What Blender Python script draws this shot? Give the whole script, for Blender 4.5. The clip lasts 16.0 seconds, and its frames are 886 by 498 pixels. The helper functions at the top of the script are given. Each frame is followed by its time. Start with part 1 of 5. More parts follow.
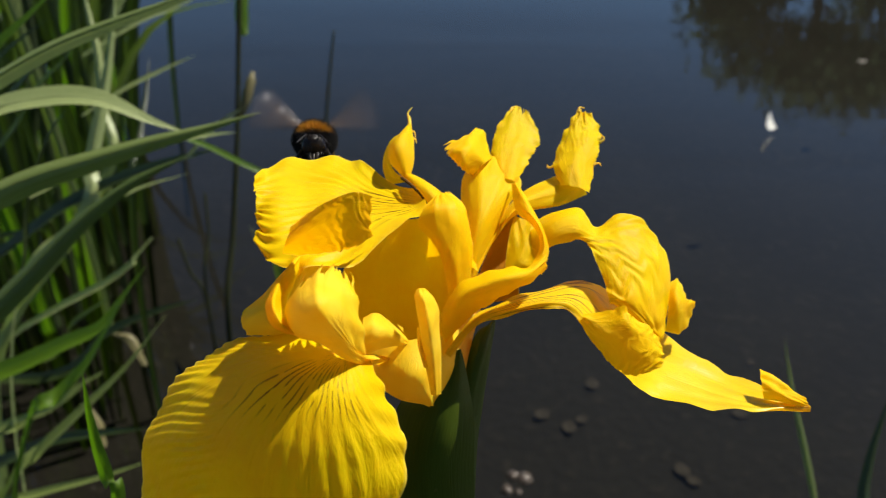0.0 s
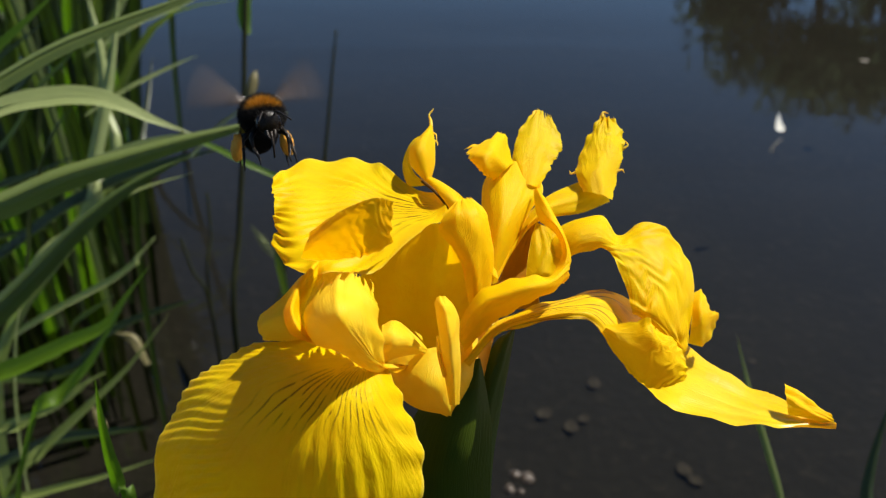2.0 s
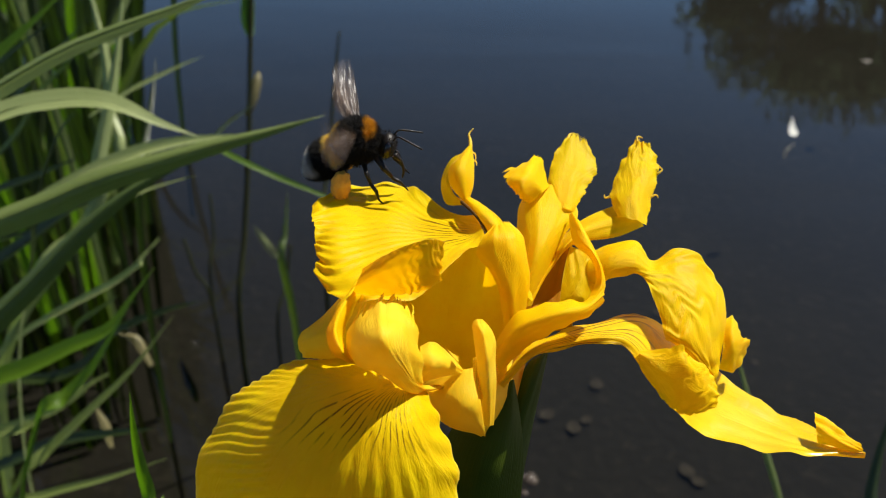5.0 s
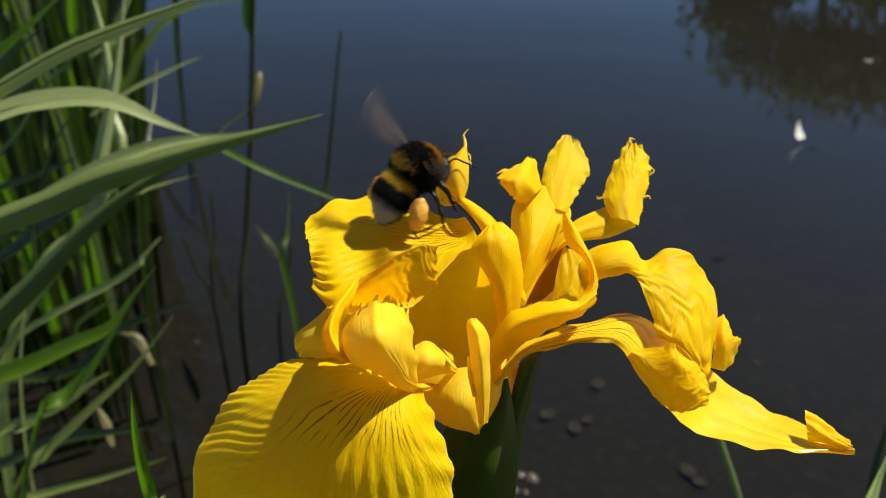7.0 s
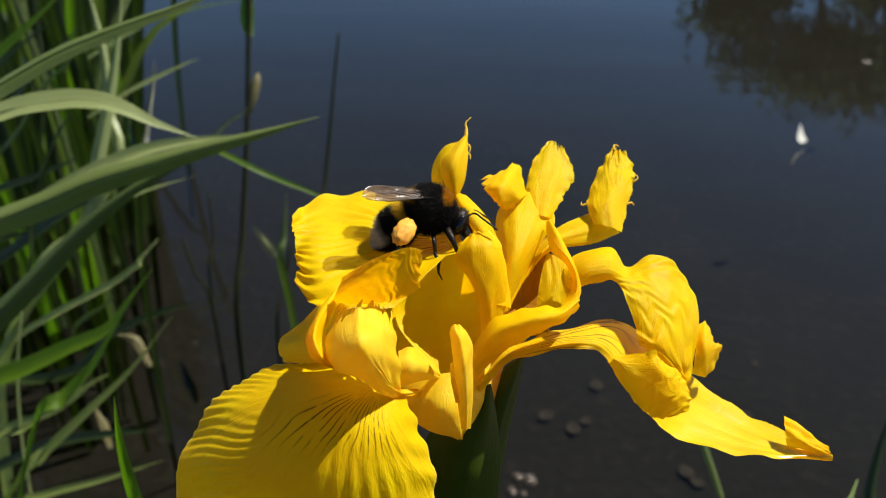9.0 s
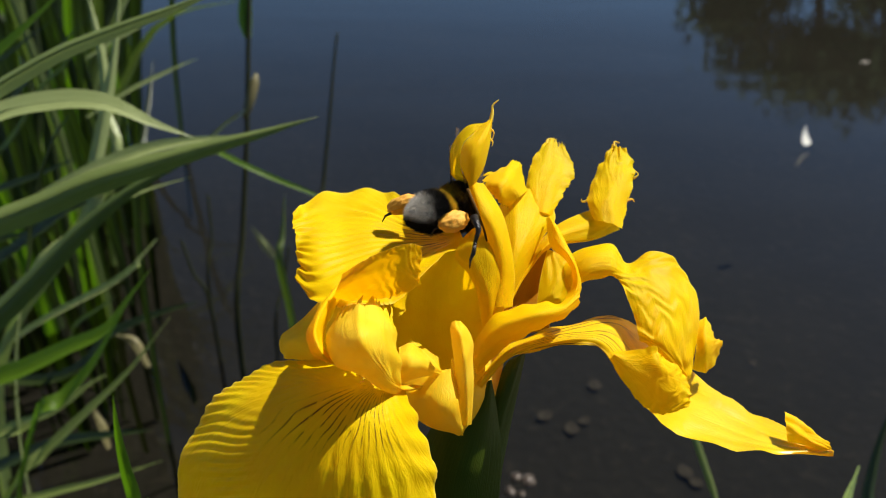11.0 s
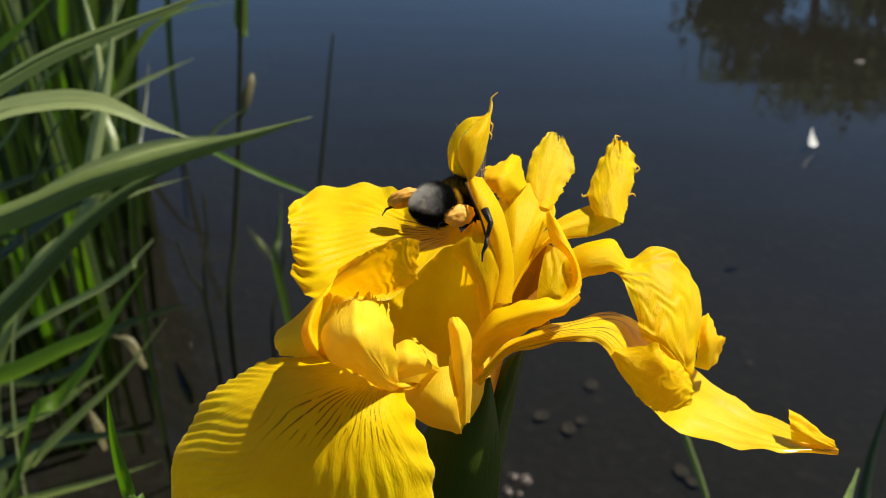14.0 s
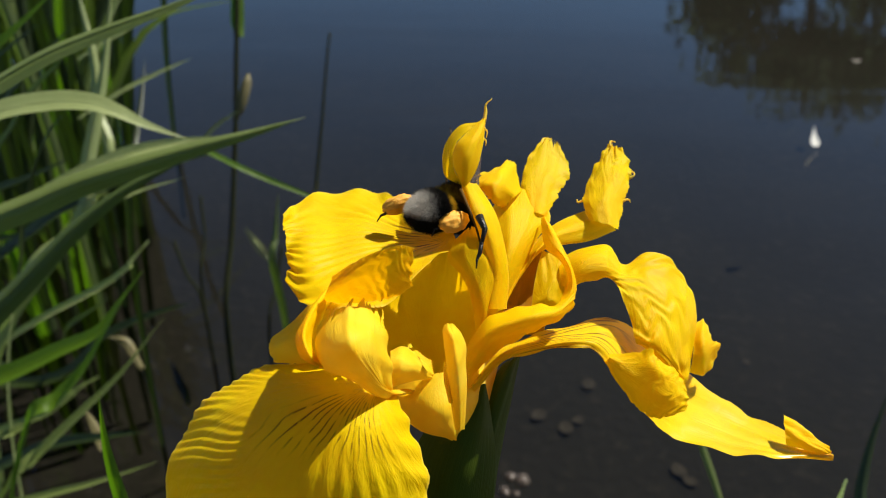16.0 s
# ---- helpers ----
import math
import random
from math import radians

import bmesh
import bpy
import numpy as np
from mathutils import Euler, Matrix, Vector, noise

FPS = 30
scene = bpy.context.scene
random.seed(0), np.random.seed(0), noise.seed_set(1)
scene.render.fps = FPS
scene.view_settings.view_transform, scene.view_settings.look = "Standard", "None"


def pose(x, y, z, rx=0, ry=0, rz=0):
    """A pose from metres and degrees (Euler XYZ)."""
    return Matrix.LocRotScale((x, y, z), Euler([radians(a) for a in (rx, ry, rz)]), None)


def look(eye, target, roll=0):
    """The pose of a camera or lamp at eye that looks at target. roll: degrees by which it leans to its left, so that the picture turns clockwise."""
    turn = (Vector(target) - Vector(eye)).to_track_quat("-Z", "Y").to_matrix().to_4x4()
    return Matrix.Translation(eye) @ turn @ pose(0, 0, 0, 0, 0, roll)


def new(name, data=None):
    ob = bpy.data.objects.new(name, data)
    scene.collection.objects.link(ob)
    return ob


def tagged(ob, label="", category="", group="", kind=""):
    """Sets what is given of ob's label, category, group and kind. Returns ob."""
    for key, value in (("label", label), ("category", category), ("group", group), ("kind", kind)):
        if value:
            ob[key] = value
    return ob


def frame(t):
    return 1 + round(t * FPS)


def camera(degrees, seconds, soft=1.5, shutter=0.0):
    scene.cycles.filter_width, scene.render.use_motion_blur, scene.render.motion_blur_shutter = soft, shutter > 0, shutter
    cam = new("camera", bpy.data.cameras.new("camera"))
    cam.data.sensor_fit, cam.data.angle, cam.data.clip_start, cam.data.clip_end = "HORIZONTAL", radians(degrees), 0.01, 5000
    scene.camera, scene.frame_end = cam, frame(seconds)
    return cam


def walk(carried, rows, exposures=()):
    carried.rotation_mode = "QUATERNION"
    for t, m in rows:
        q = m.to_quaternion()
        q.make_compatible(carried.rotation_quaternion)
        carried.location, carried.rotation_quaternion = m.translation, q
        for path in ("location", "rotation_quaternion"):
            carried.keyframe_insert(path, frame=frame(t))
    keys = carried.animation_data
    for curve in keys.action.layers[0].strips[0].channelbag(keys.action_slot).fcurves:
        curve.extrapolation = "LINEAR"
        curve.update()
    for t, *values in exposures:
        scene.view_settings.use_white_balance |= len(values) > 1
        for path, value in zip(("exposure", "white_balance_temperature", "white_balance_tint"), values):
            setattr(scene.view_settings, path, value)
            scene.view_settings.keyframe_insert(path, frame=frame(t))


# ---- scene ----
cam = camera(55, 16.0, soft=1.0, shutter=0.8)
cam.data.dof.use_dof = True
cam.data.dof.focus_distance = 0.142
cam.data.dof.aperture_fstop = 30

walk(cam, [
    (0, pose(0.0019, -0.0011, 0.4979, 61.89, 0, 0.02)),
    (0.5, pose(0.0010, -0.0011, 0.4979, 61.93, 0, -0.05)),
    (1, pose(0.0009, -0.0015, 0.4973, 61.74, 0, 0.06)),
    (1.5, pose(0.0011, -0.0013, 0.4975, 61.69, 0, 0.09)),
    (2, pose(0.0007, -0.0009, 0.4984, 61.82, 0, 0.10)),
    (2.5, pose(-0.0000, -0.0007, 0.4987, 61.89, 0, 0.23)),
    (3, pose(-0.0008, -0.0007, 0.4987, 61.82, 0, 0.34)),
    (3.5, pose(-0.0012, -0.0006, 0.4990, 61.68, 0, 0.32)),
    (4, pose(-0.0015, -0.0004, 0.4992, 61.76, 0, 0.15)),
    (6.5, pose(-0.0005, -0.0002, 0.4996, 61.82, 0, 0.28)),
    (7, pose(-0.0007, -0.0003, 0.4994, 61.77, 0, 0.31)),
    (7.5, pose(-0.0004, -0.0003, 0.4995, 61.77, 0, 0.33)),
    (8, pose(0.0000, -0.0003, 0.4994, 61.83, 0, 0.35)),
    (8.5, pose(0.0002, -0.0002, 0.4996, 61.82, 0, 0.30)),
    (9, pose(0.0002, -0.0001, 0.4997, 61.84, 0, 0.24)),
    (11.5, pose(0.0001, -0.0003, 0.4994, 61.87, 0, 0.09)),
    (12, pose(-0.0002, -0.0004, 0.4993, 61.88, 0, 0.07)),
    (12.5, pose(-0.0002, -0.0001, 0.4999, 61.96, 0, 0.08)),
    (13, pose(0.0000, 0.0000, 0.5000, 62.00, 0, 0.00)),
    (13.5, pose(0.0002, -0.0003, 0.4995, 61.93, 0, -0.04)),
    (14, pose(0.0002, -0.0003, 0.4994, 61.89, 0, -0.14)),
    (14.5, pose(0.0002, -0.0003, 0.4995, 61.89, 0, -0.19)),
    (15, pose(0.0005, -0.0002, 0.4996, 61.88, 0, -0.29)),
    (15.5, pose(0.0007, -0.0001, 0.4997, 61.86, 0, -0.32)),
    (16, pose(0.0005, -0.0002, 0.4997, 61.86, 0, -0.36)),
])

# ---- world and sun ----
SUN_DIR = Vector((0.50, 0.30, 0.81)).normalized()
world = bpy.data.worlds.new("sky")
scene.world = world
world.use_nodes = True
wn, wl = world.node_tree.nodes, world.node_tree.links
sky = wn.new("ShaderNodeTexSky")
sky.sky_type = "NISHITA"
sky.sun_disc = False
sky.dust_density = 0.0
sky.air_density = 0.55
sky.ozone_density = 3.0
sky.sun_elevation = math.asin(SUN_DIR.z)
sky.sun_rotation = math.atan2(SUN_DIR.x, SUN_DIR.y)
wn["Background"].inputs[1].default_value = 0.066
tint = wn.new("ShaderNodeMixRGB")
tint.blend_type = "MULTIPLY"
tint.inputs[0].default_value = 1.0
tint.inputs[2].default_value = (0.88, 1.02, 1.02, 1)
wl.new(sky.outputs[0], tint.inputs[1])
wl.new(tint.outputs[0], wn["Background"].inputs[0])

sun = new("sun", bpy.data.lights.new("sun", "SUN"))
sun.data.energy = 5.0
sun.data.angle = radians(0.53)
sun.data.color = (1.0, 0.95, 0.86)
sun.matrix_world = look(SUN_DIR * 30, (0, 0, 0))
scene.view_settings.exposure = 0.80


# ---- materials ----
class Nodes:
    """A small builder of node materials."""

    def __init__(self, name):
        self.mat = bpy.data.materials.new(name)
        self.mat.use_nodes = True
        self.tree = self.mat.node_tree
        self.tree.nodes.clear()
        self.out = self.add("OutputMaterial")

    def add(self, kind, operation="", blend_type="", interpolation_type="", use_clamp=False):
        n = self.tree.nodes.new("ShaderNode" + kind)
        if operation:
            n.operation = operation
        if blend_type:
            n.blend_type = blend_type
        if interpolation_type:
            n.interpolation_type = interpolation_type
        if use_clamp:
            n.use_clamp = True
        return n

    def put(self, socket, value):
        if isinstance(value, bpy.types.NodeSocket):
            self.tree.links.new(value, socket)
        else:
            socket.default_value = value

    def coord(self, which="Object"):
        return self.add("TexCoord").outputs[which]

    def mapping(self, vec, scale):
        n = self.add("Mapping")
        self.put(n.inputs["Vector"], vec)
        n.inputs["Scale"].default_value = scale
        return n.outputs[0]

    def noise(self, vec, scale, detail=4.0, rough=0.55, distortion=0.0):
        n = self.add("TexNoise")
        self.put(n.inputs["Vector"], vec)
        n.inputs["Scale"].default_value = scale
        n.inputs["Detail"].default_value = detail
        n.inputs["Roughness"].default_value = rough
        n.inputs["Distortion"].default_value = distortion
        return n.outputs["Fac"]

    def ramp(self, fac, *stops):
        n = self.add("ValToRGB")
        els = n.color_ramp.elements
        while len(els) < len(stops):
            els.new(0.5)
        for e, (p, c) in zip(els, stops):
            e.position = p
            e.color = (*c, 1) if len(c) == 3 else c
        self.put(n.inputs[0], fac)
        return n.outputs[0]

    def math(self, op, a, b=0.0, c=0.0, clamp=False):
        n = self.add("Math", operation=op, use_clamp=clamp)
        self.put(n.inputs[0], a)
        self.put(n.inputs[1], b)
        self.put(n.inputs[2], c)
        return n.outputs[0]

    def mix(self, fac, a, b, blend="MIX"):
        n = self.add("MixRGB", blend_type=blend)
        self.put(n.inputs[0], fac)
        self.put(n.inputs[1], a if not isinstance(a, tuple) else (*a, 1))
        self.put(n.inputs[2], b if not isinstance(b, tuple) else (*b, 1))
        return n.outputs[0]

    def bump(self, height, strength, distance):
        n = self.add("Bump")
        self.put(n.inputs["Height"], height)
        n.inputs["Strength"].default_value = strength
        n.inputs["Distance"].default_value = distance
        return n.outputs[0]

    def principled(self, color, rough=0.5, normal=None, **more):
        n = self.add("BsdfPrincipled")
        self.put(n.inputs["Base Color"], (*color, 1) if isinstance(color, tuple) else color)
        self.put(n.inputs["Roughness"], rough)
        if normal is not None:
            self.put(n.inputs["Normal"], normal)
        for k, v in more.items():
            self.put(n.inputs[k.replace("_", " ")], v)
        return n.outputs[0]

    def translucent(self, color, normal=None):
        n = self.add("BsdfTranslucent")
        self.put(n.inputs[0], (*color, 1) if isinstance(color, tuple) else color)
        if normal is not None:
            self.put(n.inputs["Normal"], normal)
        return n.outputs[0]

    def blend(self, fac, a, b):
        n = self.add("MixShader")
        self.put(n.inputs[0], fac)
        self.put(n.inputs[1], a)
        self.put(n.inputs[2], b)
        return n.outputs[0]

    def done(self, shader):
        self.put(self.out.inputs[0], shader)
        return self.mat


def petal_material(name, body, deep, veins=0.0, through_share=0.5, vein_from=0.16, vein_to=0.56, spread=0.85, rough=0.45, gloss=0.10, lines=62.0, thin=0.80, centre=0.0, wet=0.0, wet_from=0.0, grain=0.25):
    """Thin yellow petal: UV x runs from the base to the tip, y from side to side (0 to 1)."""
    n = Nodes(name)
    uv, ob = n.coord("UV"), n.coord("Object")
    sep = n.add("SeparateXYZ")
    n.put(sep.inputs[0], uv)
    u, v = sep.outputs[0], sep.outputs[1]
    phi = n.math("ARCTAN2", n.math("MULTIPLY_ADD", v, 2.0, -1.0 - centre), n.math("MULTIPLY_ADD", u, 1.2, 0.06))
    fan = n.add("CombineXYZ")
    n.put(fan.inputs[0], n.math("MULTIPLY", u, 3.0))
    n.put(fan.inputs[1], n.math("MULTIPLY", phi, 34.0))
    fibre = n.noise(fan.outputs[0], 1.0, 3, 0.55, 0.5)
    patch = n.noise(ob, 140, 3)
    col = n.mix(n.ramp(patch, (0.35, (0, 0, 0)), (0.7, (1, 1, 1))), body, deep)
    col = n.mix(n.math("MULTIPLY", n.ramp(fibre, (0.4, (0, 0, 0)), (0.75, (1, 1, 1))), 0.1), col, deep)
    # Both edges are painted paler to give the petals a bright lit rim.
    rim = n.math("MULTIPLY", n.math("SUBTRACT", n.math("ABSOLUTE", n.math("MULTIPLY_ADD", v, 2.0, -1.0)), 0.965), 28.0, clamp=True)
    col = n.mix(n.math("MULTIPLY", rim, 0.55), col, (0.95, 0.80, 0.16))
    if veins:
        bend = n.noise(n.mapping(uv, (3, 3, 1)), 1.0, 2)
        line = n.math("SINE", n.math("MULTIPLY_ADD", bend, 22.0, n.math("MULTIPLY", phi, lines)))
        line = n.ramp(n.math("MULTIPLY_ADD", line, 0.5, 0.5), (thin, (0, 0, 0)), (0.98, (1, 1, 1)))
        broken = n.ramp(n.noise(n.mapping(uv, (8, 34, 1)), 1.0, 3), (0.40, (0, 0, 0)), (0.50, (1, 1, 1)))
        span = n.add("MapRange", interpolation_type="SMOOTHSTEP")
        n.put(span.inputs[0], u)
        span.inputs[1].default_value, span.inputs[2].default_value = vein_from, vein_from + 0.08
        end = n.add("MapRange", interpolation_type="SMOOTHSTEP")
        n.put(end.inputs[0], u)
        end.inputs[1].default_value, end.inputs[2].default_value = vein_to - 0.14, vein_to
        end.inputs[3].default_value, end.inputs[4].default_value = 1.0, 0.0
        side = n.ramp(n.math("MULTIPLY", n.math("ABSOLUTE", phi), 0.6), (0.45 * spread, (1, 1, 1)), (0.6 * spread, (0, 0, 0)))
        m = n.math("MULTIPLY", n.math("MULTIPLY", span.outputs[0], end.outputs[0]), n.math("MULTIPLY", side, n.math("MULTIPLY", line, broken)))
        col = n.mix(n.math("MULTIPLY", m, veins), col, (0.13, 0.035, 0.005))
    crease = n.noise(n.mapping(fan.outputs[0], (1.6, 0.32, 1)), 1.0, 4, 0.6, 1.6)
    pucker = n.noise(ob, 260, 2, 0.45, 0.8)
    relief = n.math("ADD", n.math("MULTIPLY", fibre, 0.10), n.math("ADD", n.math("MULTIPLY", crease, grain), n.math("MULTIPLY", pucker, 0.5)))
    nor = n.bump(relief, 0.55, 0.0008)
    if wet_from:
        damp = n.add("MapRange", interpolation_type="SMOOTHSTEP")
        n.put(damp.inputs[0], u)
        damp.inputs[1].default_value, damp.inputs[2].default_value, damp.inputs[4].default_value = wet_from, wet_from + 0.12, wet
        wet = damp.outputs[0]
    face = n.principled(col, rough, nor, Specular_IOR_Level=gloss, Coat_Weight=wet, Coat_Roughness=0.22)
    deepen = n.mix(1.0, col, (1.0, 0.80, 0.35), "MULTIPLY")
    return n.done(n.blend(through_share, face, n.translucent(deepen, nor)))


def leaf_material(name, body, pale, share=0.3, gloss=0.4, streak=60, sheen=0.5):
    """Grass-like leaf with fine lengthwise ribs."""
    n = Nodes(name)
    uv, ob = n.coord("UV"), n.coord("Object")
    rib = n.noise(n.mapping(uv, (2.5, streak, 1)), 1.0, 2, 0.6)
    blot = n.noise(ob, 26, 4)
    col = n.mix(n.ramp(rib, (0.35, (0, 0, 0)), (0.7, (1, 1, 1))), body, pale)
    col = n.mix(n.math("MULTIPLY", n.ramp(blot, (0.5, (0, 0, 0)), (0.75, (1, 1, 1))), 0.5), col, pale)
    speck = n.ramp(n.noise(ob, 300, 2), (0.68, (0, 0, 0)), (0.76, (1, 1, 1)))
    col = n.mix(n.math("MULTIPLY", speck, 0.35), col, (0.16, 0.12, 0.05))
    nor = n.bump(rib, 0.3, 0.0005)
    face = n.principled(col, gloss, nor, Specular_IOR_Level=sheen)
    return n.done(n.blend(share, face, n.translucent(n.mix(1.0, col, (1.0, 1.25, 0.35), "MULTIPLY"), nor)))


YELLOW, DEEP = (0.92, 0.67, 0.002), (0.90, 0.57, 0.002)
M_FALL = petal_material("veined_yellow_petal", YELLOW, DEEP, 0.95, 0.48, 0.10, 0.55, 0.80, lines=62.0, thin=0.86, centre=0.10, grain=0.8)
M_FALL_UPPER = petal_material("veined_upper_petal", YELLOW, DEEP, 0.92, 0.5, 0.08, 0.36, 1.15, lines=27.0, thin=0.72, grain=0.3)
M_CLAW = petal_material("veined_claw_petal", (0.91, 0.63, 0.002), (0.88, 0.53, 0.002), 0.85, 0.42, 0.12, 0.5, 1.5, 0.42, 0.12, 20.0, 0.6, wet=0.8, wet_from=0.55)
M_PETAL = petal_material("yellow_petal", YELLOW, DEEP, 0.0, 0.5)
# More orange than the other petals, in place of light bounced between them.
M_WARM_BOUNCE = petal_material("bounce_warmed_petal", (0.90, 0.56, 0.002), (0.86, 0.45, 0.002), 0.0, 0.5)
M_PALE = petal_material("pale_yellow_petal", (0.92, 0.73, 0.05), (0.91, 0.65, 0.012), 0.0, 0.5)
# Amber, barely translucent: the pouch's inner shade is painted into this petal colour.
M_AMBER_SHADE = petal_material("shade_amber_petal", (0.42, 0.19, 0.005), (0.34, 0.14, 0.004), 0.0, 0.2)
M_SPATHE = leaf_material("green_spathe", (0.038, 0.060, 0.002), (0.056, 0.084, 0.006), 0.25, 0.6, 90, 0.1)
# Lighter copy of the spathe green, sunlight on the rear leaf put into colour.
M_SPATHE_LIT = leaf_material("sunlit_green_spathe", (0.040, 0.062, 0.005), (0.062, 0.088, 0.009), 0.3, 0.55, 90, 0.2)
M_REED = leaf_material("green_reed", (0.048, 0.078, 0.011), (0.105, 0.14, 0.034))
# Dark green leaf colour, which among the reeds also stands in for shade.
M_REED_DARK = leaf_material("dark_and_shaded_reed", (0.017, 0.031, 0.005), (0.034, 0.051, 0.010))
M_REED_BRIGHT = leaf_material("bright_green_reed", (0.075, 0.15, 0.006), (0.11, 0.19, 0.012), 0.55)
M_REED_MID = leaf_material("grey_green_reed", (0.10, 0.135, 0.028), (0.185, 0.225, 0.065))
# The raised pale base also paints in the gloss on leaf tops.
M_REED_PALE = leaf_material("pale_reed", (0.215, 0.26, 0.085), (0.31, 0.345, 0.145), 0.25)
M_TIP = leaf_material("cream_leaf_tip", (0.50, 0.54, 0.26), (0.70, 0.71, 0.52), 0.35, 0.6)
M_STALK = leaf_material("dark_stalk", (0.010, 0.013, 0.006), (0.022, 0.024, 0.010), 0.1, 0.85, 60, 0.05)
M_DRY = leaf_material("dry_reed", (0.10, 0.085, 0.024), (0.16, 0.135, 0.05), 0.25, 0.6)


def water_material():
    n = Nodes("pond_water")
    ob = n.coord("Object")
    long = n.noise(n.mapping(ob, (0.45, 2.0, 1)), 1.0, 3, 0.45, 0.6)
    fine = n.noise(n.mapping(ob, (9, 22, 1)), 1.0, 3, 0.5)
    nor = n.bump(n.math("ADD", n.math("MULTIPLY", long, 1.0), n.math("MULTIPLY", fine, 0.02)), 0.035, 0.09)
    clear = n.add("BsdfTransparent")
    clear.inputs[0].default_value = (0.37, 0.36, 0.325, 1)
    gloss = n.add("BsdfGlossy")
    gloss.inputs["Roughness"].default_value = 0.035
    n.put(gloss.inputs["Normal"], nor)
    fres = n.add("Fresnel")
    fres.inputs[0].default_value = 1.333
    n.put(fres.inputs["Normal"], nor)
    return n.done(n.blend(fres.outputs[0], clear.outputs[0], gloss.outputs[0]))


def mud_material():
    n = Nodes("ground_mud")
    ob = n.coord("Object")
    big, small = n.noise(ob, 7, 6, 0.6), n.noise(ob, 60, 5, 0.6)
    col = n.mix(big, (0.028, 0.027, 0.023), (0.055, 0.052, 0.044))
    col = n.mix(n.ramp(small, (0.55, (0, 0, 0)), (0.75, (1, 1, 1))), col, (0.09, 0.082, 0.066))
    return n.done(n.principled(col, 0.85, n.bump(n.math("ADD", big, small), 0.5, 0.01)))


def plain_material(name, a, b, scale, rough=0.5, bump=0.2, dist=0.001, **more):
    n = Nodes(name)
    ob = n.coord("Object")
    f = n.noise(ob, scale, 4)
    g = n.noise(ob, scale * 6, 3)
    col = n.mix(n.ramp(f, (0.35, (0, 0, 0)), (0.65, (1, 1, 1))), a, b)
    return n.done(n.principled(col, rough, n.bump(g, bump, dist), **more))


M_WATER, M_MUD = water_material(), mud_material()
M_STONE = plain_material("wet_pale_stone", (0.03, 0.02, 0.014), (0.07, 0.055, 0.04), 220, 0.3, 0.5, 0.0006, Specular_IOR_Level=0.25)
M_FLOAT = plain_material("floating_white_petal", (0.55, 0.53, 0.46), (0.68, 0.66, 0.58), 120, 0.6)
M_ROT = plain_material("rotting_leaf", (0.10, 0.09, 0.072), (0.17, 0.15, 0.12), 60, 0.8)
M_BARK = plain_material("tree_bark", (0.06, 0.045, 0.03), (0.12, 0.09, 0.065), 9, 0.9, 0.6, 0.02)
M_TREELEAF = plain_material("tree_leaves", (0.034, 0.070, 0.020), (0.055, 0.10, 0.027), 3, 0.9, 0.2, 0.001, Specular_IOR_Level=0.05)
M_GRASS = plain_material("bank_grass", (0.05, 0.085, 0.018), (0.09, 0.12, 0.03), 12, 0.7, 0.5, 0.01)
# Brown for the strip that stands in for shade under the style arm.
M_EDGE_SHADE = plain_material("edge_shade_brown", (0.06, 0.028, 0.004), (0.12, 0.055, 0.008), 400, 0.8, Specular_IOR_Level=0.1)


# ---- mesh helpers ----
def mm(p):
    return Vector(p) * 0.001


def catmull(points, t):
    """A smooth curve through the points, t from 0 to 1."""
    n = len(points) - 1
    x = min(max(t, 0.0), 1.0) * n
    i = min(int(x), n - 1)
    f = x - i
    a, b = points[i], points[i + 1]
    z = points[i - 1] if i else a * 2 - b
    c = points[i + 2] if i + 2 <= n else b * 2 - a
    return 0.5 * ((2 * b - 2 * b + 2 * a) + (b - z) * f + (2 * z - 5 * a + 4 * b - c) * f * f + (3 * a - z - 3 * b + c) * f ** 3)


def mesh_object(name, verts, faces, material, parent=None, uvs=None, label="", smooth=True):
    me = bpy.data.meshes.new(name)
    me.from_pydata([tuple(v) for v in verts], [], faces)
    if uvs is not None:
        layer = me.uv_layers.new(name="UVMap")
        for loop in me.loops:
            layer.data[loop.index].uv = uvs[loop.vertex_index]
    if smooth:
        me.polygons.foreach_set("use_smooth", [True] * len(me.polygons))
    me.materials.append(material)
    me.update()
    ob = new(name, me)
    if parent is not None:
        ob.parent = parent
    if label:
        tagged(ob, label)
    return ob


def part(name, bm, material, parent, label=""):
    me = bpy.data.meshes.new(name)
    bm.to_mesh(me)
    bm.free()
    me.polygons.foreach_set("use_smooth", [True] * len(me.polygons))
    me.materials.append(material)
    ob = new(name, me)
    ob.parent = parent
    if label:
        tagged(ob, label)
    return ob


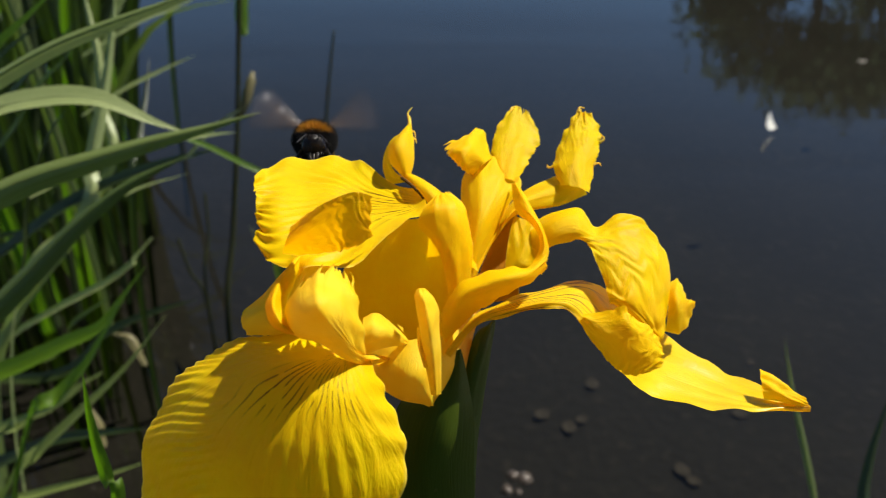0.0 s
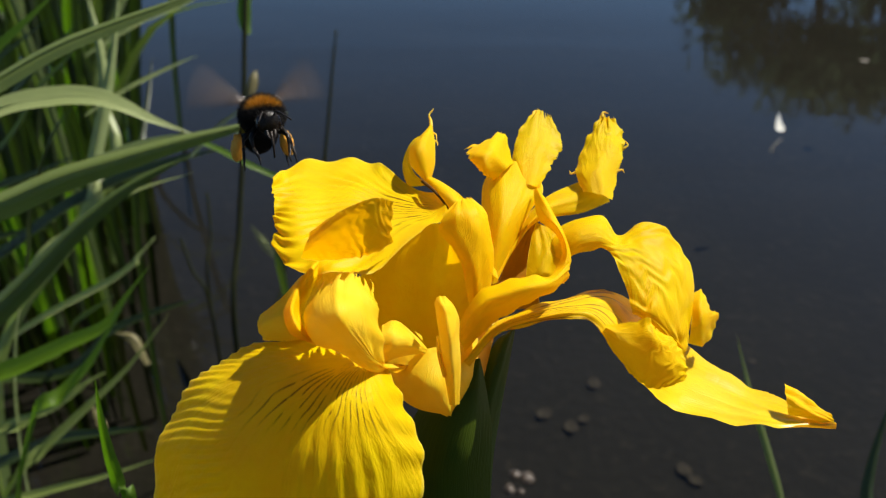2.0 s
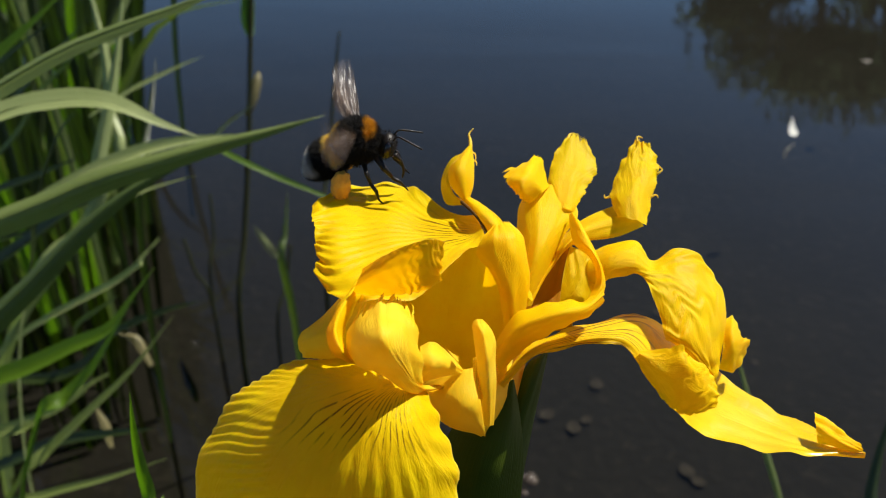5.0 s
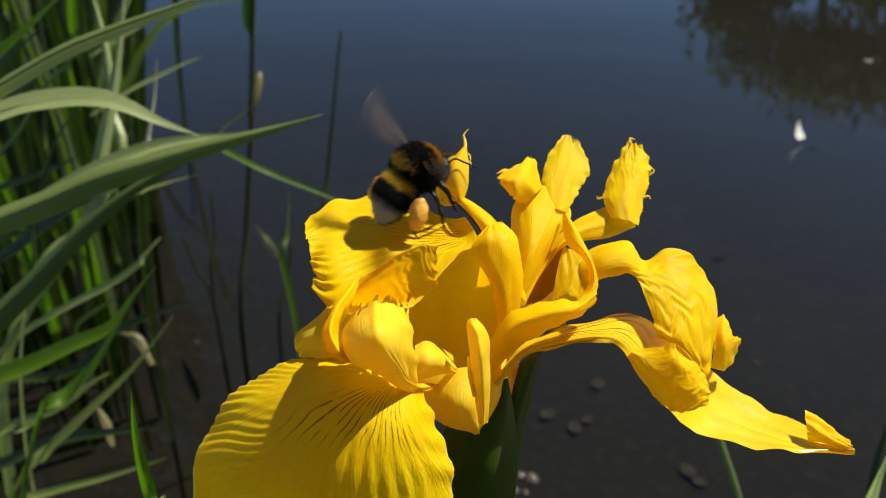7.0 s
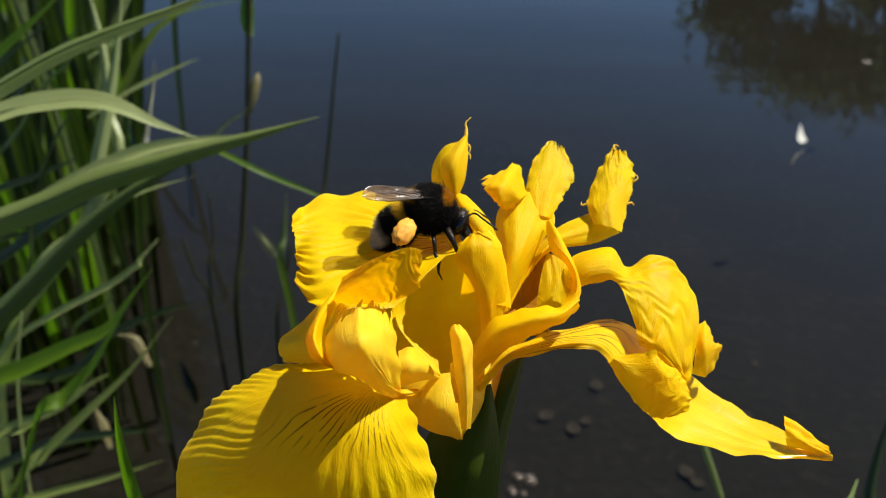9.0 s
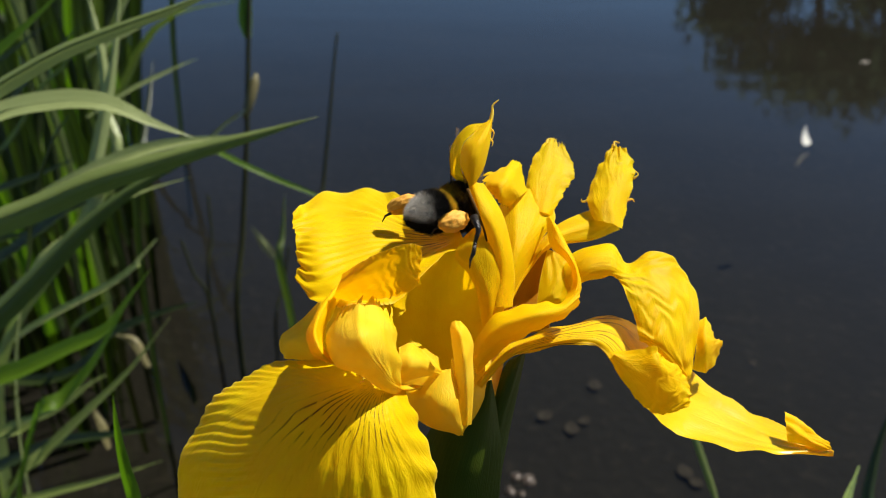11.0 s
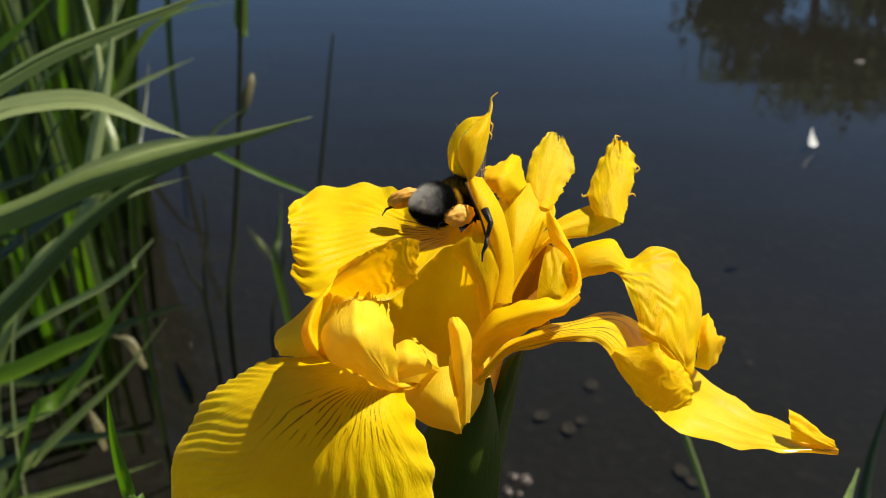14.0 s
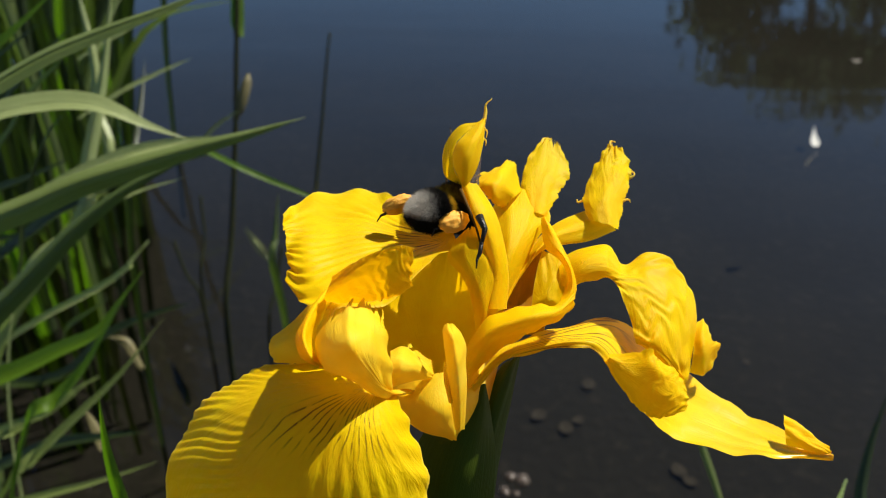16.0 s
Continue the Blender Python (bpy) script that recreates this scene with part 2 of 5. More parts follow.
def sheet(name, left, mid, right, parent, material, label="", nu=40, nv=24, ridge=0.0, ridges=16, ruffle=0.0, ruffles=5,
          lump=0.3, teeth=0.0, frill=0.0, across=None, pivot=(0, 0, 0), seed=0):
    """A petal: a smooth skin over its two edges and its midrib, given from base to tip in millimetres,
    with ridges that run lengthwise, a ruffled rim and a torn tip."""
    left, mid, right = ([mm(p) for p in c] for c in (left, mid, right))
    origin = mm(pivot)
    rng = random.Random(seed)
    phase = [rng.uniform(0, 6.28) for _ in range(4)]

    def at(u, v):
        a, m, b = catmull(left, u), catmull(mid, u), catmull(right, u)
        return a * (v * (v - 1) / 2) + m * (1 - v * v) + b * (v * (v + 1) / 2)

    verts, uvs, faces = [], [], []
    for i in range(nu + 1):
        for j in range(nv + 1):
            v = -1 + 2 * j / nv
            u = i / nu
            jag = abs(noise.noise(Vector((v * 6.0, seed * 3.1, 0)))) + 0.5 * abs(noise.noise(Vector((v * 17.0, seed, 4))))
            u *= 1 - teeth * jag * u ** 3
            if frill:
                rag = abs(noise.noise(Vector((u * 9.0, seed * 1.7, v > 0)))) + 0.6 * abs(noise.noise(Vector((u * 24.0, seed, 2 + (v > 0))))) + 0.35 * abs(noise.noise(Vector((u * 55.0, seed, 5 + (v > 0)))))
                v *= 1 - frill * rag * abs(v) ** 6
            p = at(u, v)
            e = 0.004
            du, dv = at(min(u + e, 1), v) - at(max(u - e, 0), v), at(u, min(v + e, 1)) - at(u, max(v - e, -1))
            n = du.cross(dv)
            n = n.normalized() if n.length > 1e-12 else Vector((0, 0, 1))
            fan = math.atan2(v, u * 1.2 + 0.06) / 1.4 * ridges + 1.2 * noise.noise(Vector((u * 3, v * 2, seed)))
            if across:
                edge0, edge1, slope, *rate = across
                k = min(1.0, max(0.0, (v - edge0) / (edge1 - edge0)))
                k = k * k * (3 - 2 * k)
                other = u * ridges * (rate[0] if rate else 2.3) + slope * v + 1.8 * noise.noise(Vector((u * 5, v * 3, seed + 3)))
                fan = fan if k == 0 else other if k > 0.5 else fan
            else:
                k = 0.0
            d = (0.6 + 0.15 * k) * ridge * math.sin(fan * math.pi) * (abs(2 * k - 1) if across else 1) * min(1.0, u * 2) * (0.3 + 0.7 * max(abs(v), u) ** 2) * (0.55 + noise.noise(Vector((u * 4, v * 3, seed + 7))))
            d += ruffle * abs(v) ** 4 * math.sin(u * ruffles * 6.28 + phase[1] + v) * min(1, u * 4)
            d += ruffle * max(0, u - 0.8) * 5 * math.sin(v * ruffles * 2.2 + phase[2])
            d += lump * noise.noise(Vector((u * 3.1, v * 2.3, seed + 20.5)))
            verts.append(p + n * d * 0.001 - origin)
            uvs.append((u, (v + 1) / 2))
    w = nv + 1
    for i in range(nu):
        for j in range(nv):
            faces.append((i * w + j, i * w + j + 1, (i + 1) * w + j + 1, (i + 1) * w + j))
    ob = mesh_object(name, verts, faces, material, parent, uvs, label)
    ob.location = origin
    return ob


def tube_mesh(bm, points, radii, sides=8):
    """A round tapering tube along points (Vectors)."""
    rings = []
    up = Vector((0.13, 0.31, 0.94))
    for k, p in enumerate(points):
        d = (points[min(k + 1, len(points) - 1)] - points[max(k - 1, 0)]).normalized()
        a = d.cross(up)
        if a.length < 0.05:
            a = d.cross(Vector((1, 0, 0)))
        a.normalize()
        b = d.cross(a)
        rings.append([bm.verts.new(p + (a * math.cos(s) + b * math.sin(s)) * radii[k])
                      for s in (6.28318 * q / sides for q in range(sides))])
    for r, q in zip(rings, rings[1:]):
        for i in range(sides):
            bm.faces.new((r[i], r[(i + 1) % sides], q[(i + 1) % sides], q[i]))
    bm.faces.new(rings[0][::-1])
    bm.faces.new(rings[-1])
    return bm


def thread(name, points, r0, r1, parent, material, label="", steps=14, unit=0.001):
    pts = [Vector(p) * unit for p in points]
    line = [catmull(pts, k / steps) for k in range(steps + 1)]
    bm = tube_mesh(bmesh.new(), line, [(r0 + (r1 - r0) * k / steps) * unit for k in range(steps + 1)])
    return part(name, bm, material, parent, label)


def blade_verts(points, width, side, fold=0.25, seg=26, tip=0.02, base=0.5, twist=0.0, seed=0):
    """A grass blade along points: five points across, folded along its midrib, tapering to the tip."""
    pts = [Vector(p) for p in points]
    side = Vector(side).normalized()
    verts, uvs, faces = [], [], []
    for k in range(seg + 1):
        u = k / seg
        p = catmull(pts, u)
        d = (catmull(pts, min(u + 0.02, 1)) - catmull(pts, max(u - 0.02, 0))).normalized()
        s = (side - d * side.dot(d)).normalized()
        if twist:
            s = Matrix.Rotation(twist * u, 3, d) @ s
        n = d.cross(s)
        w = width * (base + (1 - base) * min(1, u * 3)) * max(tip, 1 - max(0.0, (u - 0.45) / 0.55) ** 1.7) * 0.5
        wob = 0.05 * width * math.sin(u * 9 + seed)
        for c in (-1, -0.5, 0, 0.5, 1):
            verts.append(p + s * (w * c) + n * (abs(c) * w * fold * 2 + wob))
            uvs.append((u, (c + 1) / 2))
    for k in range(seg):
        for c in range(4):
            a = k * 5 + c
            faces.append((a, a + 1, a + 6, a + 5))
    return verts, uvs, faces


# ---- water, ground, far bank ----
def bed_height(x, y):
    d = max(-(y + 0.55), (y - 17.0) * 0.5, (abs(x) - 46.0) * 0.5)
    edge = 1 / (1 + math.exp(-d * 5.0))
    bump = 0.02 * noise.noise(Vector((x * 3.1, y * 3.1, 0))) + 0.15 * edge * noise.noise(Vector((x * 0.2, y * 0.2, 3)))
    return -0.17 + 0.32 * edge + bump


def build_setting():

    def steps(fine, far):
        out, s = [0.0], fine
        while out[-1] < far:
            out.append(out[-1] + s)
            if out[-1] > 2.2:
                s *= 1.22
        return [-q for q in out[:0:-1]] + out

    xs, ys = steps(0.05, 1500), steps(0.05, 1500)
    verts = [(x, y, bed_height(x, y)) for y in ys for x in xs]
    w = len(xs)
    faces = [(j * w + i, j * w + i + 1, (j + 1) * w + i + 1, (j + 1) * w + i) for j in range(len(ys) - 1) for i in range(w - 1)]
    g = mesh_object("ground", verts, faces, M_MUD)
    tagged(g, "dark muddy pond bed rising to earth banks", "ground", kind="structure")

    nx = 24
    verts = [(-70 + 140 * i / nx, -3 + 34 * j / nx, 0) for j in range(nx + 1) for i in range(nx + 1)]
    faces = [(j * (nx + 1) + i, j * (nx + 1) + i + 1, (j + 1) * (nx + 1) + i + 1, (j + 1) * (nx + 1) + i) for j in range(nx) for i in range(nx)]
    water = mesh_object("water", verts, faces, M_WATER)
    tagged(water, "dark still pond water reflecting blue sky", "water", kind="structure")
    return water


def build_tree(x, y, tall, crown, seed, name="bank_tree"):
    """A broadleaf tree: tapered trunk, limbs, and a crown of many leaf clumps."""
    rng = random.Random(seed)
    tree = new(name)
    tree.location = (x, y, 0.1)
    trunk = bmesh.new()
    line = [Vector((0.15 * math.sin(k), 0.1 * math.cos(2 * k), tall * 0.85 * k / 8)) for k in range(9)]
    tube_mesh(trunk, line, [0.03 * tall * (1 - 0.1 * k) for k in range(9)], 10)
    tips = []
    for k in range(16):
        z = tall * rng.uniform(0.28, 0.8)
        a = rng.uniform(0, 6.28)
        r = crown * rng.uniform(0.55, 0.95) * (1.15 - abs(z / tall - 0.5))
        end = Vector((r * math.cos(a), r * math.sin(a), z + tall * rng.uniform(0.06, 0.18)))
        mid = Vector((end.x * 0.45, end.y * 0.45, z + 0.3))
        tube_mesh(trunk, [Vector((0, 0, z - 0.3)), mid, end], [0.011 * tall, 0.007 * tall, 0.002 * tall], 6)
        tips += [end, mid * 0.4 + end * 0.6]
    tips += [Vector((0, 0, tall * 0.95)), Vector((0.3, 0.2, tall * 0.85))]
    part("trunk", trunk, M_BARK, tree)
    verts, faces = [], []
    for c in tips:
        size = crown * rng.uniform(0.25, 0.42)
        for _ in range(270):
            p = c + Vector((rng.gauss(0, 0.5), rng.gauss(0, 0.5), rng.gauss(0, 0.42))) * size
            d = Vector((rng.gauss(0, 1), rng.gauss(0, 1), rng.gauss(0, 1))).normalized()
            s = d.orthogonal().normalized() * 0.10
            d = d * 0.15
            k = len(verts)
            verts += [p - d, p + s, p + d, p - s]
            faces.append((k, k + 1, k + 2, k + 3))
    mesh_object("crown", verts, faces, M_TREELEAF, tree, smooth=False)
    return tagged(tree, "dark green broadleaf tree on the far bank", "tree", "trees on the far bank")


def build_far_bank():
    rng = random.Random(5)
    verts, faces = [], []
    for _ in range(9000):
        x, y = rng.uniform(-60, 60), rng.uniform(17.5, 23)
        h = rng.uniform(0.4, 1.6) + 0.6 * noise.noise(Vector((x * 0.2, 0, 0)))
        a = rng.uniform(0, 3.14)
        s = Vector((math.cos(a), math.sin(a), 0)) * rng.uniform(0.04, 0.1)
        p = Vector((x, y, 0.05))
        lean = Vector((rng.gauss(0, 0.15), rng.gauss(0, 0.15), h))
        k = len(verts)
        verts += [p - s, p + s, p + lean * 0.6 + s * 0.7, p + lean, p + lean * 0.6 - s * 0.7]
        faces.append((k, k + 1, k + 2, k + 3, k + 4))
    ob = mesh_object("bank_grass", verts, faces, M_GRASS, smooth=False)
    tagged(ob, "tall green grass along the far bank", "grass", kind="stuff")


# ---- the iris ----
def build_iris():
    """The flag iris. Its parts are in millimetres from the flower's base."""
    iris = new("iris_flower")
    parts = {}
    # lower fall, hanging towards the viewer
    sheet("fall_petal",
          [(-11.5, -7.2, 18.4), (-23.9, -2.4, 16.7), (-35.5, -2, 13.2), (-43.5, -6.8, 6.4), (-46.4, -12.4, -2), (-43.9, -18, -12.6), (-31.9, -23.8, -19.1)],
          [(-10.3, -10.6, 18.4), (-14.1, -14.4, 19.8), (-17.4, -19.1, 19.5), (-20, -23.1, 16.1), (-21.6, -26.2, 10.4), (-22.5, -28.2, 0.1), (-22.7, -28.2, -14.7)],
          [(-9.2, -8.7, 15.6), (-7.4, -11.9, 13.9), (-5.6, -13.9, 10), (-3.9, -15.9, 6.4), (-3.7, -18.4, 1.6), (-6.6, -21.9, -7), (-14.3, -24.3, -15.8)],
          iris, M_FALL, "broad drooping yellow fall with brown veins", nu=170, nv=150, ridge=0.37, ridges=20, across=(-0.15, -0.6, 5, 3.5), frill=0.02, ruffle=0.4, ruffles=6, seed=1)
    front = sheet("style_arm",
          [(-1.5, 0.0, 0.0), (-7.8, -2.0, 9.1), (-10.4, -12.8, 16.4), (-13.8, -15.6, 21.7), (-17.6, -16.2, 24.8), (-20.0, -13.4, 25.9), (-19.8, -8.3, 26.9), (-18.4, -3.0, 28.5)],
          [(-0.0, 0.2, 0.4), (-6.0, -3.3, 10.8), (-9.7, -14.2, 20.1), (-11.7, -18.8, 26.5), (-13.4, -20.8, 31.2), (-14.4, -18.6, 33.1), (-15.2, -11.5, 31.7), (-14.9, -3.5, 29.6)],
          [(1.5, 1.2, 0.1), (-4.3, 0.2, 8.9), (-9.1, -10.5, 16.4), (-9.2, -11.7, 20.6), (-9.4, -11.3, 23.4), (-9.9, -8.9, 25.9), (-10.5, -6.9, 27.5), (-11.5, -3.3, 27.9)],
          iris, M_PALE, "pale yellow hooded style arm with a torn crest", ridge=0.22, ridges=6, lump=0.7, ruffle=0.25, teeth=0.2, frill=0.08, seed=2, nu=150, nv=90)
    sheet("crest_lobe",
          [(-18.5, -14.6, 23.6), (-22.0, -12.3, 23.6), (-23.6, -9.2, 25.3), (-22.9, -4.9, 26.9), (-20.6, -0.6, 28.6), (-18.6, 2.0, 29.3)],
          [(-18.1, -16.1, 25.1), (-20.4, -16.0, 27.3), (-21.7, -13.1, 28.6), (-21.3, -8.2, 29.2), (-19.7, -2.5, 29.3), (-18.4, 2.0, 29.3)],
          [(-18.2, -12.8, 22.7), (-20.1, -9.7, 22.2), (-21.1, -5.8, 23.2), (-20.4, -2.5, 25.0), (-19.0, -0.4, 27.0), (-18.1, 2.0, 29.3)],
          front, M_PETAL, ridge=0.12, ridges=4, lump=0.5, ruffle=0.15, seed=33, frill=0.05, nu=70, nv=30)
    sheet("crest_lobe",
          [(-16.5, -3.0, 15.7), (-22.5, -2.8, 15.9), (-27.3, -1.8, 15.8), (-29.1, -0.8, 15.6)],
          [(-16.4, -1.0, 21.6), (-22.7, -2.1, 21.7), (-27.5, -1.7, 20.1), (-29.9, 0.1, 17.2)],
          [(-14.3, 4.4, 25.3), (-20.8, 3.6, 25.8), (-26.6, 2.1, 20.9), (-29.7, 1.0, 18.9)],
          front, M_PALE, ridge=0.2, ridges=5, seed=3, teeth=0.06, frill=0.06, nu=60)
    sheet("standard_petal",
          [(-9.6, -7.6, 15.5), (-7.5, -7.3, 16.1), (-5.3, -5.5, 15.2), (-2.5, -1.2, 12.6)],
          [(-9.5, -9.6, 20.3), (-7.4, -9.3, 20.9), (-5.1, -6.2, 18.1), (-2.5, -1.1, 12.7)],
          [(-9.8, -4.1, 20.0), (-7.6, -3.0, 19.9), (-5.1, -2.1, 17.2), (-2.5, -1.1, 12.8)],
          iris, M_PALE, ridge=0.06, lump=0.2, seed=4)
    sheet("perianth_tube",
          [(-11.0, 1.0, 10.3), (-8.5, -3.2, 6.8), (-4.9, -5.3, 4.9), (-0.2, -6.0, 3.6)],
          [(-1.6, -1.6, 13.9), (-1.6, -7.4, 11.6), (-0.9, -8.5, 8.5), (0.5, -7.6, 4.8)],
          [(5.5, 3.2, 12.3), (4.8, -0.7, 9.3), (3.5, -2.7, 5.5), (1.3, -4.4, 2.3)],
          iris, M_PALE, "pale yellow tube below the petals", ridge=0.15, ridges=4, lump=0.35, seed=5)
    sheet("standard_petal",
          [(0.4, -8.3, 7.7), (-0.5, -8.2, 14.3), (-0.9, -6.8, 19.1), (-1.4, -5.2, 22.1), (-1.7, -3.5, 23.1), (-1.4, -1.4, 22.9)],
          [(1.1, -9.2, 8.2), (0.8, -10.2, 15.9), (0.5, -9.7, 21.2), (0.3, -7.8, 23.6), (-0.2, -6.0, 24.9), (-0.6, -2.1, 23.8)],
          [(2.0, -7.5, 7.1), (2.2, -7.3, 13.9), (2.1, -5.6, 18.2), (2.2, -4.2, 20.8), (1.3, -3.2, 22.7), (0.3, -1.4, 23.0)],
          iris, M_PALE, "small pale upright standard", ridge=0.12, ridges=3, lump=0.25, seed=6)
    sheet("standard_petal",
          [(-0.6, -8.0, 12.7), (-1.3, -7.3, 16.1), (-1.4, -4.6, 18.0)],
          [(-0.1, -9.6, 13.9), (-0.8, -8.5, 17.0), (-1.1, -4.9, 18.5)],
          [(0.4, -8.0, 12.7), (-0.1, -6.6, 15.3), (-0.8, -4.1, 17.8)],
          iris, M_PALE, ridge=0.05, ridges=3, lump=0.1, seed=34, nu=24, nv=10)
    sheet("standard_petal",
          [(-5.4, -1.8, 9.3), (-11.4, 4.6, 10.7), (-15.6, 11.5, 13.1), (-14.2, 18.3, 17.4), (-7.3, 23.8, 21.3)],
          [(-0.3, 0.3, 4.8), (-2.5, 9.5, 7.1), (-4.5, 17.0, 10.7), (-4.1, 21.1, 16.3), (-1.9, 22.0, 24.3)],
          [(4.7, 3.5, 6.6), (5.0, 8.3, 9.2), (4.9, 11.5, 13.1), (4.7, 14.0, 17.8), (2.4, 17.8, 24.9)],
          iris, M_PETAL, ridge=0.5, ridges=4, lump=1.0, seed=7)
    # upper fall, on which the bee lands
    fall = sheet("fall_petal",
          [(1.0, 11.9, 30.9), (-0.8, 9.4, 30.4), (-4.6, 4, 30.9), (-9.3, -2.1, 27.9), (-15.9, -3.5, 27.5), (-20.6, -1.9, 26.3), (-24.5, 0.4, 26.3), (-26.8, 5.1, 26.6)],
          [(0.3, 16.4, 30.9), (-2.5, 16.7, 29.3), (-9.3, 17.4, 28.5), (-15.4, 15.7, 29.5), (-20.2, 13.4, 29.5), (-23.8, 11.4, 30.1), (-26.3, 11.4, 30.1), (-27.7, 11.4, 30.1)],
          [(-0.8, 21.9, 30.6), (-4.6, 24.7, 29.4), (-10, 30.1, 31), (-13.4, 34.3, 30.5), (-19, 34.3, 30.5), (-24.8, 32.2, 30.8), (-28.2, 25.9, 31.7), (-29.5, 19.5, 32.4)],
          iris, M_FALL_UPPER, "yellow upper fall with brown veins and ridges", nu=130, nv=140, ridge=0.6, ridges=20, frill=0.02, ruffle=0.4, ruffles=5, seed=8, pivot=(2, 14.3, 26.8))
    parts["fall"] = fall
    lobe = sheet("folded_lobe",
          [(-21.5, -2.6, 28.2), (-18.3, -3.6, 28.4), (-14.5, -3.5, 28.6), (-10.6, -2.2, 28.8), (-7.6, -0.1, 29.6)],
          [(-20.7, -4, 30.8), (-17.1, -5.9, 33.6), (-13.4, -6.2, 35.1), (-10.1, -5.1, 35.1), (-7.9, -1, 32.2)],
          [(-19.8, -3.8, 33.4), (-16, -5.3, 36.9), (-12.1, -6.3, 39.2), (-9.5, -5.1, 39.4), (-7.1, -0.9, 36.7)],
          fall, M_WARM_BOUNCE, "near edge of the fall rolled inwards", nu=110, nv=40, ridge=0.2, ridges=8, across=(-1.2, -1.1, 3), ruffle=0.08, frill=0.01, seed=9, pivot=(-11.6, -1.6, 26.9))
    lobe.location = mm((-11.6, -1.6, 26.9)) - mm((2, 14.3, 26.8))
    parts["lobe"] = lobe
    # style arm over the upper fall, lifted by the bee
    arm = sheet("style_arm",
          [(5.4, 6.7, 21.1), (5.6, 9.0, 25.4), (4.8, 10.8, 31.0), (3.3, 12.2, 35.7), (2.1, 16.2, 37.8), (1.8, 19.5, 38.7)],
          [(7.4, 5.8, 21.6), (7.7, 8.1, 25.9), (7.0, 9.5, 31.7), (5.6, 11.7, 35.9), (3.9, 15.8, 38.2), (3.1, 18.5, 39.1)],
          [(9.6, 9.2, 19.5), (10.0, 11.6, 23.8), (9.4, 13.7, 28.9), (8.1, 16.0, 33.2), (6.2, 18.7, 36.2), (4.5, 20.8, 38.0)],
          iris, M_PETAL, "yellow style arm with a pointed crest", ridge=0.10, ridges=3, lump=0.2, seed=11, pivot=(5.2, 7.8, 18.9))
    sheet("fall_claw",
          [(4.1, 5.7, 17.1), (3.3, 7.4, 22.4), (1.7, 8.3, 26.3), (-0.3, 9.7, 28.8), (0.4, 11.0, 31.3), (2.6, 14.0, 32.6)],
          [(5.4, 4.5, 17.9), (5.1, 5.7, 23.9), (4.4, 6.8, 27.7), (3.7, 8.3, 30.4), (3.6, 10.4, 32.3), (3.4, 14.2, 33.0)],
          [(7.3, 6.5, 16.5), (8.4, 8.5, 22.3), (8.6, 9.4, 26.2), (8.3, 10.9, 28.9), (7.5, 13.1, 31.0), (4.6, 15.2, 32.8)],
          iris, M_PETAL, "yellow claw of the upper fall", ridge=0.25, ridges=4, lump=0.5, seed=31, frill=0.05, teeth=0.14)
    parts["arm"] = arm
    hub = mm((5.2, 7.8, 18.9))
    for lobe_curves, sd in ((([(2.3, 20.1, 37.8), (-0.9, 22.7, 38.4), (-1.4, 25.0, 40.6), (-0.7, 26.5, 43.5), (1.7, 26.9, 46.4), (4.9, 26.3, 47.3)],
                              [(2.6, 19.7, 38.0), (-0.0, 21.1, 39.6), (-0.6, 22.2, 41.8), (0.1, 24.1, 44.2), (2.3, 25.3, 46.4), (5.1, 26.3, 47.2)],
                              [(2.8, 20.1, 37.8), (0.8, 20.7, 40.0), (0.4, 21.4, 42.4), (1.0, 23.2, 44.6), (3.0, 24.5, 46.1), (5.3, 26.2, 47.1)]), 12),
                            (([(2.0, 18.7, 38.4), (0.4, 19.9, 41.7), (0.8, 21.5, 44.7), (2.9, 23.5, 46.4), (5.7, 25.7, 48.3)],
                              [(2.6, 17.6, 38.4), (2.5, 17.6, 42.7), (3.1, 19.1, 45.4), (4.3, 21.5, 46.8), (5.9, 25.8, 48.5)],
                              [(3.1, 19.3, 38.3), (4.6, 20.6, 40.9), (5.4, 22.1, 43.6), (5.9, 23.8, 45.8), (6.2, 26.0, 48.8)]), 13)):
        c = sheet("crest_lobe", *lobe_curves, arm, M_PETAL, ridge=0.08, ridges=4, lump=0.12, seed=sd, pivot=(5.2, 7.8, 18.9))
        c.location = (0, 0, 0)
    for tip_line, r0 in (([(5.8, 25.4, 47.8), (6.1, 26.3, 49.3), (6.1, 26.8, 50.3), (7.2, 27.2, 51.2)], 0.38), ([(5.7, 24.4, 46.9), (6.3, 24.1, 46.3), (6.1, 23.5, 45.3)], 0.2), ([(5.6, 23.4, 45.4), (6.1, 23.1, 44.9), (6.0, 22.7, 44.2)], 0.2)):
        c = thread("crest_tip", tip_line, r0, 0.07, arm, M_PALE)
        c.location = -hub
    # Dark strip added along the arm's edge to draw its shadowed underside.
    c = thread("arm_edge_shade", [(1.6, 16.7, 38.6), (2.8, 13.1, 36.9), (4.0, 11.3, 34.5), (4.8, 10.3, 31.8)], 0.32, 0.16, arm, M_EDGE_SHADE, "thin brown strip for the arm's shaded edge")
    c.location = -hub
